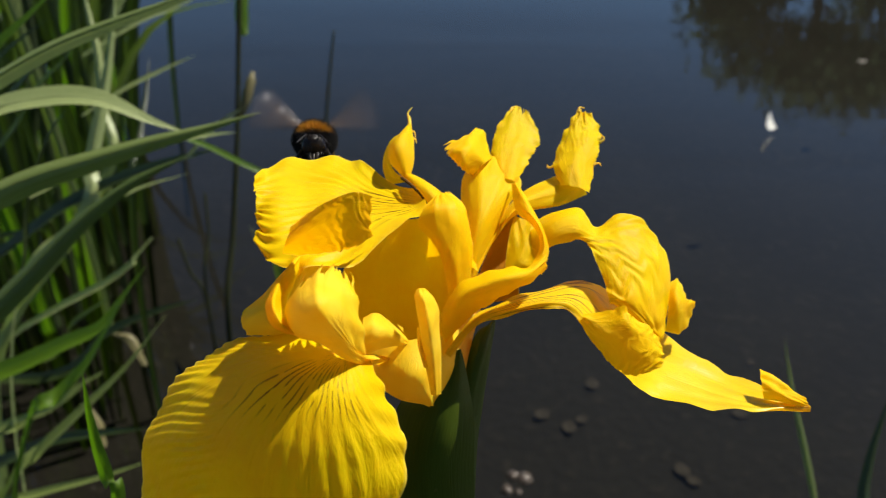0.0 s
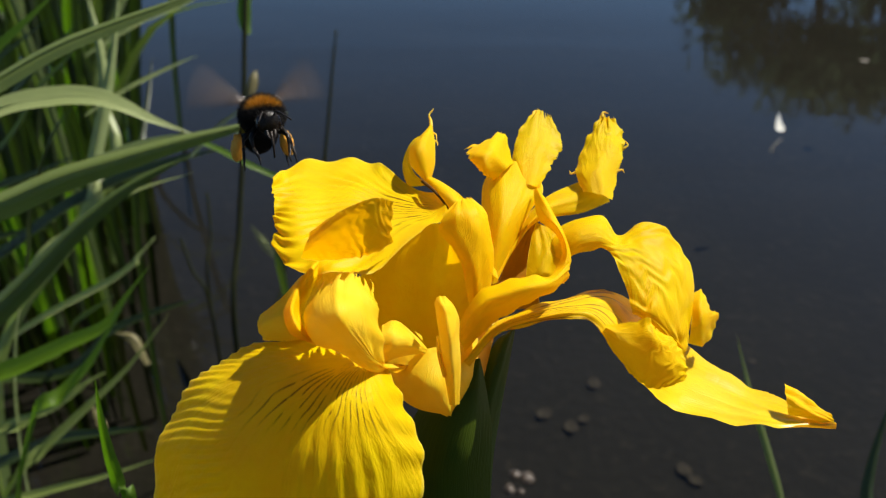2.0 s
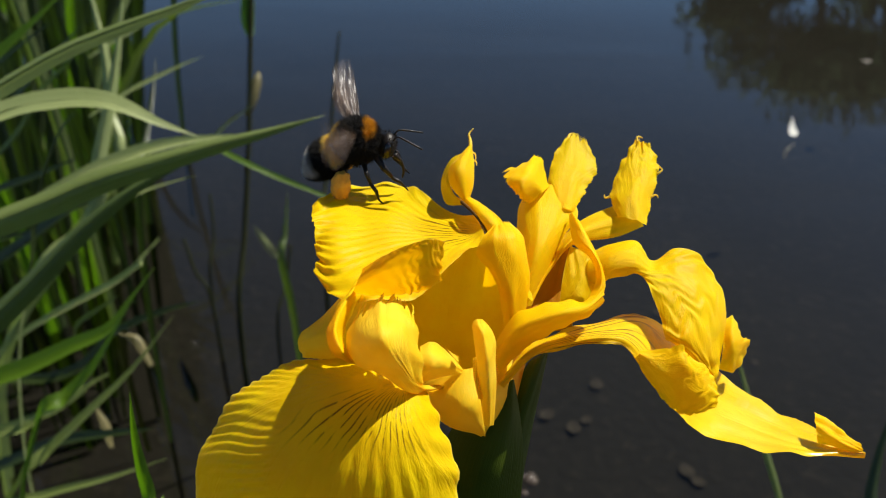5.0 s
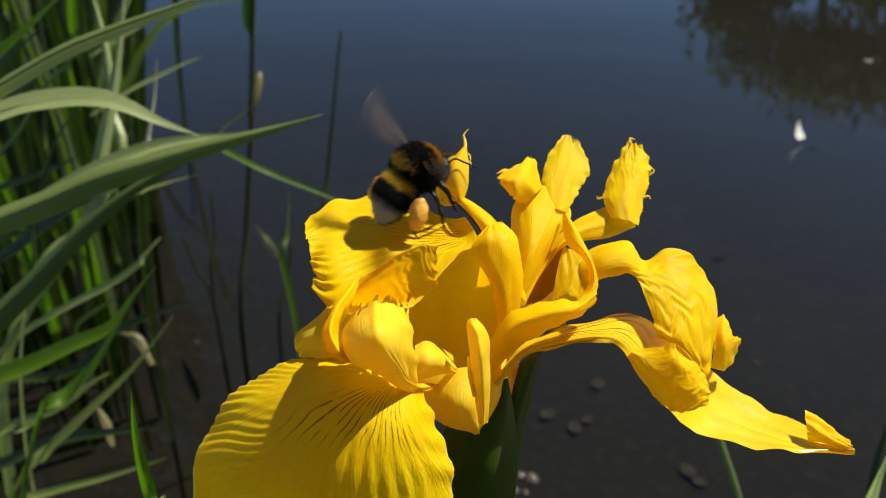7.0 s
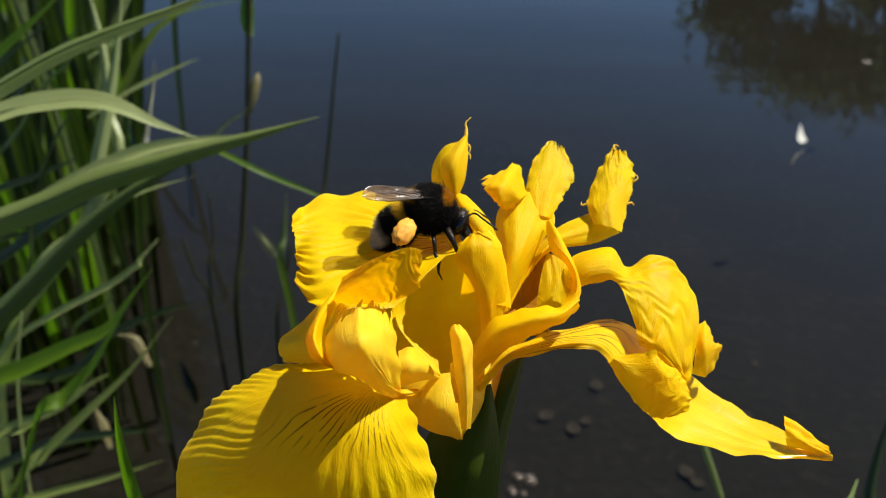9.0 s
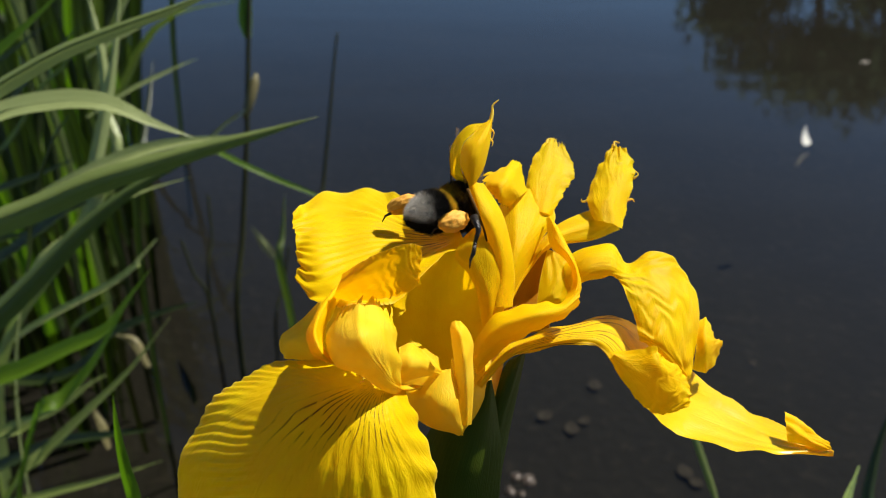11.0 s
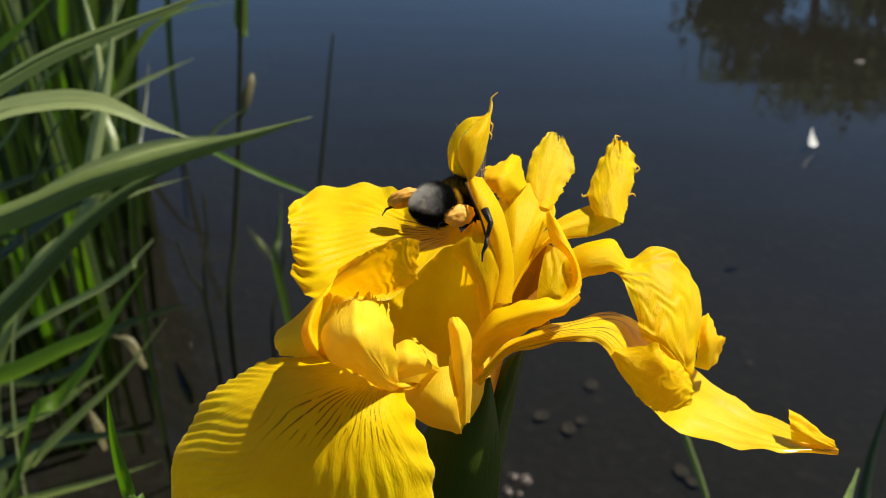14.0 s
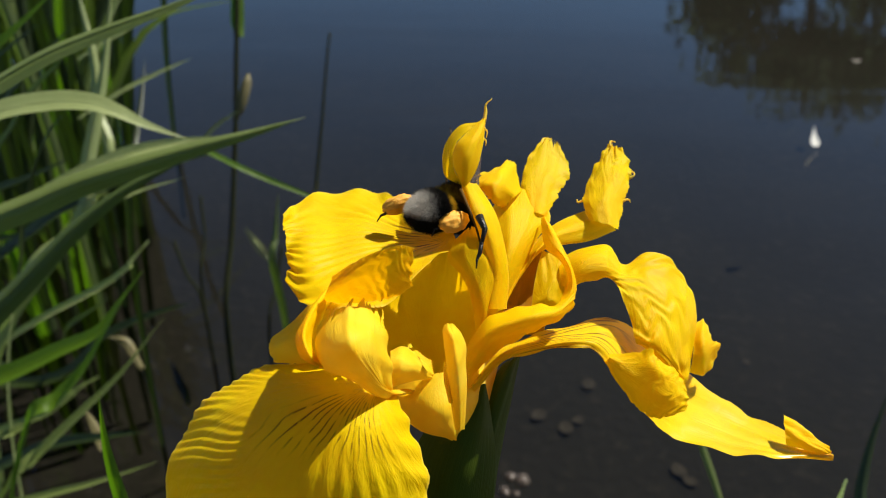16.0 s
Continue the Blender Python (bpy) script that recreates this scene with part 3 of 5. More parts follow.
    # middle style arm with two crests
    arm = sheet("style_arm",
          [(4.7, 10.7, 17.9), (7.1, 18.8, 23.1), (7.7, 27, 28.3), (10.1, 32.6, 31)], [(6.9, 9, 19), (10, 14.4, 26.7), (11.5, 22.6, 30.5), (12.9, 31.5, 32.6)],
          [(9.3, 10.9, 18.4), (15.2, 21.3, 25.3), (18.7, 27, 28.3), (17.7, 31.7, 30.2)], iris, M_PETAL, "tall yellow style arm with two torn crests", ridge=0.3, ridges=5, seed=14)
    sheet("crest_lobe",
          [(13.9, 31, 32.1), (12.3, 35.5, 36.5), (8.8, 32.7, 36.4), (4.5, 29.3, 35.6)], [(11.6, 25.3, 33.2), (8.7, 23.5, 36.6), (6.7, 23.9, 36.9), (4.7, 24.2, 36)],
          [(9.7, 26.4, 30.3), (8.1, 23.4, 32.6), (7.1, 24.4, 33.6), (6, 25.1, 34.3)], arm, M_PETAL, ridge=0.2, ridges=4, teeth=0.18, ruffle=0.2, frill=0.12, seed=15, nu=80, nv=60)
    sheet("crest_lobe",
          [(14.1, 28.4, 30.0), (13.8, 34.3, 32.6), (15.6, 40.3, 35.2), (19.4, 45.7, 36.9)],
          [(15.9, 25.2, 30.3), (17.0, 32.2, 32.7), (18.8, 39.0, 35.0), (20.5, 45.5, 37.5)],
          [(18.3, 26.7, 28.9), (21.8, 33.6, 31.1), (24.0, 37.9, 32.8), (22.5, 44.3, 36.5)],
          arm, M_PETAL, ridge=0.14, ridges=4, teeth=0.16, ruffle=0.2, frill=0.15, seed=16, nu=90, nv=60)
    thread("crest_tip", [(18.7, 44.2, 36.3), (19.2, 45.7, 36.9), (20.6, 45.7, 36.9)], 0.35, 0.12, arm, M_PALE)
    arm = sheet("style_arm",
          [(9.3, 14.1, 18.7), (13.3, 21.4, 22.8), (18.3, 25.4, 26.7), (24.6, 29.5, 28), (29.6, 31.1, 29.6)], [(9.1, 11, 19.7), (12.8, 16.5, 23.5), (17.5, 20.4, 27.2), (24.8, 25, 27.6), (30.1, 27.5, 28.6)],
          [(9.3, 11.1, 18.5), (12.6, 15.4, 22.5), (17.2, 20, 25.4), (25.6, 23.8, 25.1), (31.4, 27.1, 25.7)], iris, M_PETAL, "yellow style arm with a frilled crest", ridge=0.2, ridges=4, seed=17)
    sheet("crest_lobe",
          [(25.8, 25.3, 28.5), (25, 30.3, 30.3), (27, 36.4, 32.3), (29.8, 41, 34.5), (32.1, 44.2, 36.3)], [(28.2, 22.9, 29.2), (28.8, 27.5, 31.6), (30.5, 33.7, 33.5), (31.9, 38.9, 34.8), (33.2, 43.7, 36.5)],
          [(31.1, 23.7, 27.6), (33, 29.7, 29.3), (35.4, 36.4, 32.3), (36, 40.7, 34), (34.6, 43.9, 35.7)], arm, M_PETAL, ridge=0.24, ridges=4, across=(-1.2, -1.1, 4), teeth=0.08, ruffle=0.3, frill=0.10, seed=18, nu=90, nv=60)
    for a, b, c in (((35.1, 36.4, 32.3), (36.1, 36.8, 33), (35.4, 37.2, 33.8)), ((32.4, 30.6, 29.9), (33.9, 30.9, 30.4), (34.4, 30.6, 29.9)), ((25.5, 30.8, 30.2), (24.4, 30.6, 29.9), (24.2, 30.9, 30.4)),
                    ((32.3, 43.5, 36.1), (32.5, 44.5, 36.9), (33.5, 44.4, 36.7))):
        thread("crest_tip", [a, b, c], 0.28, 0.08, arm, M_PALE, steps=8)
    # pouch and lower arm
    # This petal's amber colour stands in for the shadow inside the pouch.
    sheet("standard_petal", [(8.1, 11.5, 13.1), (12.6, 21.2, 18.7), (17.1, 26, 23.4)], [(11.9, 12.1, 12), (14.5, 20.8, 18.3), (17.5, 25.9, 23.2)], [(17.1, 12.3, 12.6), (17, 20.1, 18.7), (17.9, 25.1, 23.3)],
          iris, M_AMBER_SHADE, "inner petal coloured amber for its shade", ridge=0.15, ridges=3, seed=19)
    sheet("standard_petal",
          [(16.7, 23.7, 29.7), (16.5, 19.7, 28.5), (17.1, 16.7, 27.1), (18.9, 15.1, 26.2), (20.1, 13.1, 24.6), (20.2, 11.1, 22.9), (18.4, 7.4, 22.4)],
          [(17.0, 23.4, 30.2), (17.2, 18.2, 29.9), (18.1, 14.3, 29.1), (19.3, 11.7, 28.3), (20.3, 9.6, 26.5), (20.3, 7.4, 24.6), (18.7, 4.3, 23.0)],
          [(17.3, 23.8, 29.9), (18.2, 19.5, 30.2), (19.6, 16.2, 28.3), (21.0, 13.7, 25.8), (21.6, 11.6, 24.0), (21.6, 9.7, 22.4), (20.0, 6.4, 20.5)],
          iris, M_PETAL, "narrow yellow petal curling down", ridge=0.12, ridges=4, lump=0.25, seed=20, frill=0.08, nu=70)
    sheet("standard_petal",
          [(14.3, 11.7, 17.7), (15.1, 15.9, 21.3), (16.9, 21.1, 24.7)],
          [(17.4, 10.1, 18.9), (18.2, 13.9, 21.8), (18.2, 19.9, 24.6)],
          [(20.6, 10.6, 20.0), (21.4, 14.2, 22.5), (20.0, 18.8, 24.6)],
          iris, M_PETAL, ridge=0.10, ridges=3, lump=0.3, seed=35)
    sheet("style_arm",
          [(2.1, 3.1, 14.2), (5.4, 4.9, 19.7), (9.7, 5.0, 22.1), (14.1, 4.5, 23.4), (17.4, 4.6, 23.4), (20.6, 7.3, 24.3)],
          [(2.3, -1.7, 15.9), (6.2, -1.1, 21.3), (10.3, -1.1, 23.4), (13.9, -0.7, 24.3), (17.4, 1.4, 24.0), (20.4, 5.0, 24.3)],
          [(3.2, -1.2, 12.6), (7.2, 0.6, 16.0), (10.9, 0.8, 18.6), (13.9, 0.8, 20.5), (17.7, 2.4, 21.6), (20.6, 5.9, 21.8)],
          iris, M_PETAL, "low yellow style arm with a torn rim", ridge=0.12, ridges=4, ruffle=0.15, frill=0.08, lump=0.25, seed=21, nu=70)
    thread("style_column", [(2.5, 0.7, 1.3), (4.8, 6.4, 5.6), (7.4, 12.2, 10.2), (9.7, 17.7, 14.1)], 3.2, 2.2, iris, M_WARM_BOUNCE, "thick yellow column where the petals join")
    # right fall: narrow veined claw and a long blade
    sheet("fall_petal",
          [(2.7, -0.9, 11.2), (8.3, 5.2, 13.9), (14.4, 7.9, 14.9), (21.7, 10.4, 15.3), (30.7, 14.3, 14.1), (37.1, 11.2, 10.3), (43.4, 10.6, 5.0), (50.9, 8.7, 0.3), (55.5, 6.0, -1.5), (59.7, 1.9, -0.7), (64.3, -5.6, 0.0)],
          [(3.1, -3.7, 12.2), (8.0, -0.5, 16.1), (13.6, 1.4, 17.5), (20.9, 2.8, 18.1), (26.4, 3.3, 16.9), (31.4, -0.6, 11.6), (39.5, 1.1, 4.2), (47.2, -0.0, 1.0), (52.6, -2.1, 0.2), (57.1, -4.3, 0.4), (64.0, -6.5, 0.5)],
          [(4.3, -2.4, 10.3), (8.3, -1.0, 15.1), (13.6, 0.7, 16.1), (20.6, 0.3, 17.6), (24.3, -0.3, 16.4), (29.1, -3.4, 10.6), (35.4, -5.3, 4.8), (43.7, -7.6, 2.7), (50.1, -8.4, 2.2), (55.5, -8.2, 1.6), (63.9, -7.0, 0.7)],
          iris, M_CLAW, "long yellow fall with a veined claw", nu=160, nv=50, ridge=0.16, ridges=5, frill=0.10, ruffle=0.3, ruffles=8, lump=0.7, seed=22)
    sheet("folded_lobe",
          [(25.7, -1.1, 17.1), (29.1, -1.7, 18.1), (32.2, -2.2, 19.2), (34.1, -2.4, 16.7), (36.6, -2.1, 15.2), (38.6, -2.5, 12.4)], [(25.4, -2.2, 17.1), (28.1, -3.9, 16), (31.4, -5.5, 15.2), (33.7, -6.1, 14.1), (36, -5.8, 12.5), (38.5, -4.5, 10.7)],
          [(24.8, -1.6, 16.2), (27, -4.3, 13.3), (30.2, -6.1, 9.9), (32.6, -6.8, 8.5), (35.2, -6.6, 8.9), (38.3, -5.3, 9.2)], iris, M_PETAL, ridge=0.25, ridges=6, across=(-1.2, -1.1, 2), ruffle=0.12, frill=0.12, seed=23, nu=100, nv=40)
    sheet("folded_lobe",
          [(56.5, -5.2, 1.3), (60.0, -6.5, 1.4), (63.8, -7.0, 0.8)],
          [(56.3, -3.7, 3.6), (59.5, -5.9, 2.9), (63.5, -6.6, 1.3)],
          [(57.2, -0.5, 4.4), (60.2, -3.5, 3.4), (63.2, -5.5, 1.7)],
          iris, M_PETAL, ridge=0.15, lump=0.5, seed=24)
    sheet("standard_petal",
          [(19.8, 19.5, 23.9), (24.5, 20.6, 25.9), (28.6, 20.6, 25.9), (31.2, 19.2, 23.3), (35.9, 20, 24.9), (40.7, 19.1, 23.2), (43.3, 15.1, 19.9), (43.4, 10.3, 15.2), (42.3, 5.8, 11), (40.3, 2.6, 9.2)],
          [(19.4, 14.4, 22.7), (22.9, 13.8, 25.9), (26.9, 13.9, 26.1), (29.8, 13.7, 23.7), (32.9, 12.4, 23.3), (34.8, 9.5, 22.2), (36.1, 6.1, 20), (36.2, 2.5, 17.5), (37.2, 0.9, 14.5), (39.2, 1, 10.5)],
          [(19.7, 12.5, 19.2), (22.4, 12.2, 22.9), (25.9, 12.5, 23.5), (28.4, 12.3, 23.1), (29.4, 9.3, 21.7), (30.3, 5.8, 19.4), (30.9, 3.5, 17.2), (31.8, 2.8, 15.8), (34.8, 2, 14.4), (38.6, 1, 10.5)],
          iris, M_PETAL, "yellow petal arching over and hanging down", nu=180, nv=80, ridge=0.42, ridges=8, across=(-1.2, -1.1, 4), frill=0.03, ruffle=0.4, ruffles=4, seed=25)
    sheet("folded_lobe", [(43.3, 12, 14), (46, 14.4, 14.2), (47.3, 13.2, 12), (47.7, 12.1, 10)], [(42.3, 6.8, 12.8), (43.8, 6.2, 13.8), (46, 8, 12.9), (47.7, 9.8, 12.1)],
          [(41.7, 4.8, 9.1), (45, 6.3, 7.7), (47.8, 9.4, 9.1), (48.6, 10.7, 11.5)], iris, M_PETAL, ridge=0.3, ridges=4, ruffle=0.12, seed=26, teeth=0.06)
    # green sheath and stem
    sheet("spathe",
          [(-6.3, -7.0, -47.2), (-6.7, -4.9, -26.2), (-6.5, -5.1, -11.8), (-6.0, -3.6, -2.6), (-4.0, -2.4, 2.9), (5.2, 1.5, 9.2)],
          [(0.7, -12.2, -40.1), (0.1, -9.8, -20.6), (-0.3, -9.2, -7.7), (0.5, -8.6, -1.3), (2.7, -5.8, 5.0), (5.5, 0.8, 9.9)],
          [(6.9, -7.0, -47.2), (7.5, -3.4, -27.8), (7.6, -2.9, -13.9), (7.8, -2.1, -4.0), (7.1, 0.2, 3.5), (5.9, 1.6, 9.3)],
          iris, M_SPATHE, "dark green sheath below the flower", ridge=0.08, ridges=9, lump=0.2, seed=27)
    sheet("spathe",
          [(2.2, -2.9, -52.4), (3.9, 2.6, -16.5), (5.0, 5.4, -2.6), (8.7, 7.6, 7.9), (11.9, 8.8, 10.1)],
          [(4.3, -4.9, -49.8), (5.8, -0.5, -13.7), (7.1, 1.8, -0.9), (10.0, 4.5, 8.4), (12.1, 8.1, 10.9)],
          [(7.4, -2.3, -53.3), (8.4, 2.3, -19.1), (9.7, 4.7, -6.0), (11.5, 6.7, 4.1), (12.4, 8.8, 10.1)],
          iris, M_SPATHE_LIT, "green sheath leaf behind the tube", ridge=0.08, ridges=6, seed=28)
    top = Vector((0.5, -2.7, -0.8))
    thread("stem", [top, top + Vector((1, 1, -40)), top + Vector((0, 4, -220)), top + Vector((-6, 8, -560))], 4.2, 6.0, iris, M_SPATHE, "green iris stem", steps=20)
    tagged(iris, "yellow flag iris in full bloom above the water", "flower")
    return iris, parts


# ---- reeds and stems ----
def reed(points, width, material, side=(0, 0.8, 0.6), fold=0.25, label="green reed leaf at the water's edge", name="reed_leaf", root=True, lean=0.05, **more):
    """One long leaf. Points run from the root end to the tip, in metres."""
    pts = [Vector(p) for p in points]
    if root:
        a = pts[0]
        pts = [Vector((a.x - lean, a.y + 0.02, -0.16)), Vector((a.x - lean * 0.7, a.y + 0.01, a.z * 0.45))] + pts
    v, uv, f = blade_verts(pts, width, side, fold, seg=34, **more)
    ob = mesh_object(name, v, f, material, uvs=uv)
    bm = bmesh.new()
    line = [v[5 * k + 2] for k in range(0, 35, 2)]
    tube_mesh(bm, line, [width * 0.045 * (1 - 0.045 * k) for k in range(len(line))], 6)
    part("midrib", bm, material, ob)
    return tagged(ob, label, "reed", "reeds at the water's edge")


def build_reeds():
    d = {}
    reed([(-0.2496, 0.3303, 0.3544), (-0.1922, 0.3436, 0.3793), (-0.1659, 0.3467, 0.3852), (-0.148, 0.3467, 0.3852), (-0.136, 0.3449, 0.3819), (-0.1229, 0.342, 0.3764), (-0.1049, 0.3391, 0.3709)], 0.0105, M_REED_PALE, fold=0.08, label="pale grey-green reed leaf arching over", tip=0.05)
    d["long"] = reed([(-0.2419, 0.2791, 0.3221), (-0.1849, 0.2935, 0.3491), (-0.1586, 0.2987, 0.3588), (-0.1389, 0.3028, 0.3665), (-0.117, 0.3059, 0.3724), (-0.0929, 0.3092, 0.3785), (-0.071, 0.3117, 0.3834), (-0.048, 0.3148, 0.3892)], 0.0110, M_REED_MID, fold=-0.55, side=(0, 0.5, 0.87), label="long green reed leaf folded along its midrib")
    reed([(-0.2613, 0.3134, 0.2374), (-0.2189, 0.3346, 0.2773), (-0.1976, 0.3446, 0.296), (-0.171, 0.357, 0.3195), (-0.1445, 0.3664, 0.3371), (-0.1166, 0.3726, 0.3488)], 0.012, M_REED, fold=-0.5, side=(0, 0.5, 0.87), label="dark green reed leaf in shade")
    reed([(-0.2019, 0.3814, 0.3228), (-0.1824, 0.386, 0.3314), (-0.1657, 0.3896, 0.338), (-0.1489, 0.3927, 0.3439), (-0.1266, 0.3948, 0.3479), (-0.1001, 0.3964, 0.3508)], 0.0085, M_REED_PALE, root=False)
    reed([(-0.1252, 0.3948, 0.3479), (-0.1168, 0.4023, 0.3407), (-0.0998, 0.416, 0.3238), (-0.0729, 0.4108, 0.3141), (-0.043, 0.4052, 0.3035)], 0.0035, M_REED_BRIGHT, label="thin green grass stalk", root=False)
    reed([(-0.1252, 0.3906, 0.34), (-0.1289, 0.4327, 0.3339), (-0.153, 0.5711, 0.2961), (-0.1645, 0.6909, 0.2658)], 0.004, M_REED_DARK, root=False)
    reed([(-0.2159, 0.2743, 0.3769), (-0.1681, 0.2884, 0.4033), (-0.1562, 0.2921, 0.4103), (-0.1363, 0.2972, 0.42), (-0.1123, 0.3014, 0.4279), (-0.0904, 0.305, 0.4346), (-0.0685, 0.3099, 0.4438)], 0.0095, M_REED_MID, fold=-0.2, label="green reed leaf reaching upwards")
    reed([(-0.2613, 0.367, 0.3382), (-0.2242, 0.3895, 0.3805), (-0.2082, 0.3957, 0.3922), (-0.1923, 0.4026, 0.4051), (-0.175, 0.4113, 0.4215)], 0.011, M_REED_BRIGHT)
    reed([(-0.2315, 0.4927, 0.255), (-0.2261, 0.5098, 0.2873), (-0.2188, 0.5287, 0.3227), (-0.2133, 0.5458, 0.355), (-0.2089, 0.5681, 0.3969)], 0.0095, M_REED_PALE, side=(1, 0.2, 0), lean=0.14)
    reed([(-0.2209, 0.5138, 0.2735), (-0.2227, 0.5365, 0.3162), (-0.2253, 0.5522, 0.3458), (-0.232, 0.5662, 0.372), (-0.2376, 0.5767, 0.3917)], 0.007, M_REED_PALE, side=(1, 0.2, 0), lean=0.16)
    reed([(-0.2856, 0.3238, 0.2144), (-0.2298, 0.338, 0.241), (-0.2075, 0.3422, 0.2489), (-0.1852, 0.3471, 0.2583), (-0.167, 0.3511, 0.2656), (-0.1559, 0.3579, 0.2784), (-0.1447, 0.3655, 0.2927)], 0.0100, M_REED_BRIGHT, label="bright green reed leaf")
    reed([(-0.2211, 0.3604, 0.198), (-0.2059, 0.3676, 0.2115), (-0.1891, 0.3762, 0.2277), (-0.1768, 0.3862, 0.2466), (-0.1646, 0.397, 0.2668)], 0.0085, M_REED_BRIGHT, label="bright green reed leaf")
    # Low pale leaves take the mid tone, which paints in the shade down here.
    reed([(-0.2503, 0.3762, 0.1424), (-0.2337, 0.3847, 0.1586), (-0.2105, 0.3952, 0.1782), (-0.1839, 0.4073, 0.2011), (-0.1607, 0.422, 0.2286)], 0.0075, M_REED_MID)
    reed([(-0.2669, 0.3668, 0.1249), (-0.2337, 0.3727, 0.136), (-0.2005, 0.3768, 0.1436), (-0.164, 0.3824, 0.1542)], 0.0055, M_REED_MID)
    reed([(-0.2725, 0.4757, 0.1167), (-0.2526, 0.4832, 0.1307), (-0.2386, 0.4869, 0.1378)], 0.006, M_REED_MID, tip=0.3, lean=0.12)
    reed([(-0.2702, 0.3855, 0.16), (-0.247, 0.391, 0.1703), (-0.2337, 0.3949, 0.1776)], 0.007, M_REED_MID)
    reed([(-0.2358, 0.4626, 0.092), (-0.2398, 0.4692, 0.1043), (-0.2486, 0.4767, 0.1184)], 0.007, M_DRY, root=False, label="dry bent straw-coloured leaf")
    reed([(-0.2426, 0.5714, 0.0835), (-0.2547, 0.5812, 0.102), (-0.2714, 0.5838, 0.1069)], 0.008, M_DRY, root=False, label="dry bent straw-coloured leaf")
    reed([(-0.2267, 0.5197, 0.1993), (-0.2167, 0.5243, 0.2081), (-0.2028, 0.5318, 0.2222)], 0.006, M_REED_PALE, tip=0.3, lean=0.2)
    reed([(-0.2526, 0.572, 0.2978), (-0.2207, 0.5814, 0.3154), (-0.1968, 0.587, 0.326), (-0.1729, 0.5921, 0.3355)], 0.004, M_REED_PALE, root=False)
    reed([(-0.2526, 0.5917, 0.3347), (-0.2207, 0.6007, 0.3516), (-0.2048, 0.6048, 0.3594), (-0.1849, 0.6081, 0.3657), (-0.1649, 0.6132, 0.3752)], 0.005, M_REED_PALE, root=False)
    reed([(-0.2223, 0.3848, 0.2653), (-0.1894, 0.4024, 0.2982), (-0.1625, 0.4101, 0.3127), (-0.1327, 0.4146, 0.3212)], 0.004, M_REED_PALE)
    d["near"] = reed([(-0.0804, 0.1644, 0.3151), (-0.0802, 0.1643, 0.336), (-0.0797, 0.1624, 0.3475), (-0.0786, 0.1603, 0.3605), (-0.076, 0.1571, 0.3758)], 0.0036, M_REED_BRIGHT, side=(1, 0.3, 0), label="bright green grass blade with a sharp tip", tip=0.03)
    rng = random.Random(21)
    for k in range(14):
        x, y, z = rng.uniform(-0.46, -0.24), rng.uniform(0.42, 0.66), rng.uniform(0.04, 0.30)
        dx, dz = rng.uniform(0.06, 0.15), rng.uniform(0.04, 0.14)
        # Mostly the dark tone: the shade among the reeds is put into their colour.
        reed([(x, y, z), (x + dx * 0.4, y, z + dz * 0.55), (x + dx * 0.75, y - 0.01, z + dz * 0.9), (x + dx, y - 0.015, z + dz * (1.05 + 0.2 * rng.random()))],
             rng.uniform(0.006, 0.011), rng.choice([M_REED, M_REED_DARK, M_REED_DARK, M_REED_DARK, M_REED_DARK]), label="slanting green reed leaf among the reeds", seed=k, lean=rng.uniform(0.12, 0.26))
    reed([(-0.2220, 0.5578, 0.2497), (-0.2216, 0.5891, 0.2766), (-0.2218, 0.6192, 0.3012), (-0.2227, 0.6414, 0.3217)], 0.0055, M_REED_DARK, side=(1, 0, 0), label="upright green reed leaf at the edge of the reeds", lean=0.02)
    # fallen pale leaf and upright stalks standing in the water
    reed([(-0.206, 0.9095, 0), (-0.2276, 0.951, 0), (-0.2536, 0.9988, 0)], 0.012, M_REED_PALE, root=False, side=(1, 0.3, 0.05), label="pale fallen leaf floating on the water")
    reed([(-0.1396, 0.6292, 0.1497), (-0.1372, 0.6404, 0.1708), (-0.1348, 0.6573, 0.2025)], 0.0065, M_REED, side=(1, 0, 0), lean=-0.006)
    d["stem"] = stalk([(-0.1705, 0.7736, 0.3786), (-0.172, 0.7413, 0.3179), (-0.1734, 0.6974, 0.2355), (-0.1769, 0.6582, 0.1617), (-0.1803, 0.6167, 0.0836)], 0.0026, "dark upright reed stalk standing in the water")
    stalk([(-0.1009, 0.8009, 0.3022), (-0.1041, 0.7864, 0.275), (-0.1084, 0.7615, 0.2281), (-0.1137, 0.734, 0.1765), (-0.1163, 0.7091, 0.1296)], 0.0024, "thin green stalk standing in the water", thin=0.4)
    for a, b, c in (((-0.2537, 0.7268, 0.1203), (-0.2417, 0.7115, 0.0915), (-0.2243, 0.6946, 0.0597)), ((-0.2365, 0.7746, 0.1463), (-0.2325, 0.7534, 0.1064), (-0.2348, 0.7296, 0.0616)), ((-0.1503, 0.7243, 0.1155), (-0.1546, 0.7064, 0.0819), (-0.1623, 0.6834, 0.0386))):
        stalk([a, b, c], 0.0016, "thin dark twig standing in the water")
    reed([(-0.171, 0.739, 0.3135), (-0.1739, 0.7459, 0.3266), (-0.173, 0.7574, 0.3483), (-0.169, 0.7713, 0.3743)], 0.012, M_REED_BRIGHT, side=(1, 0, 0), root=False, label="green leaf sheath on a stalk")
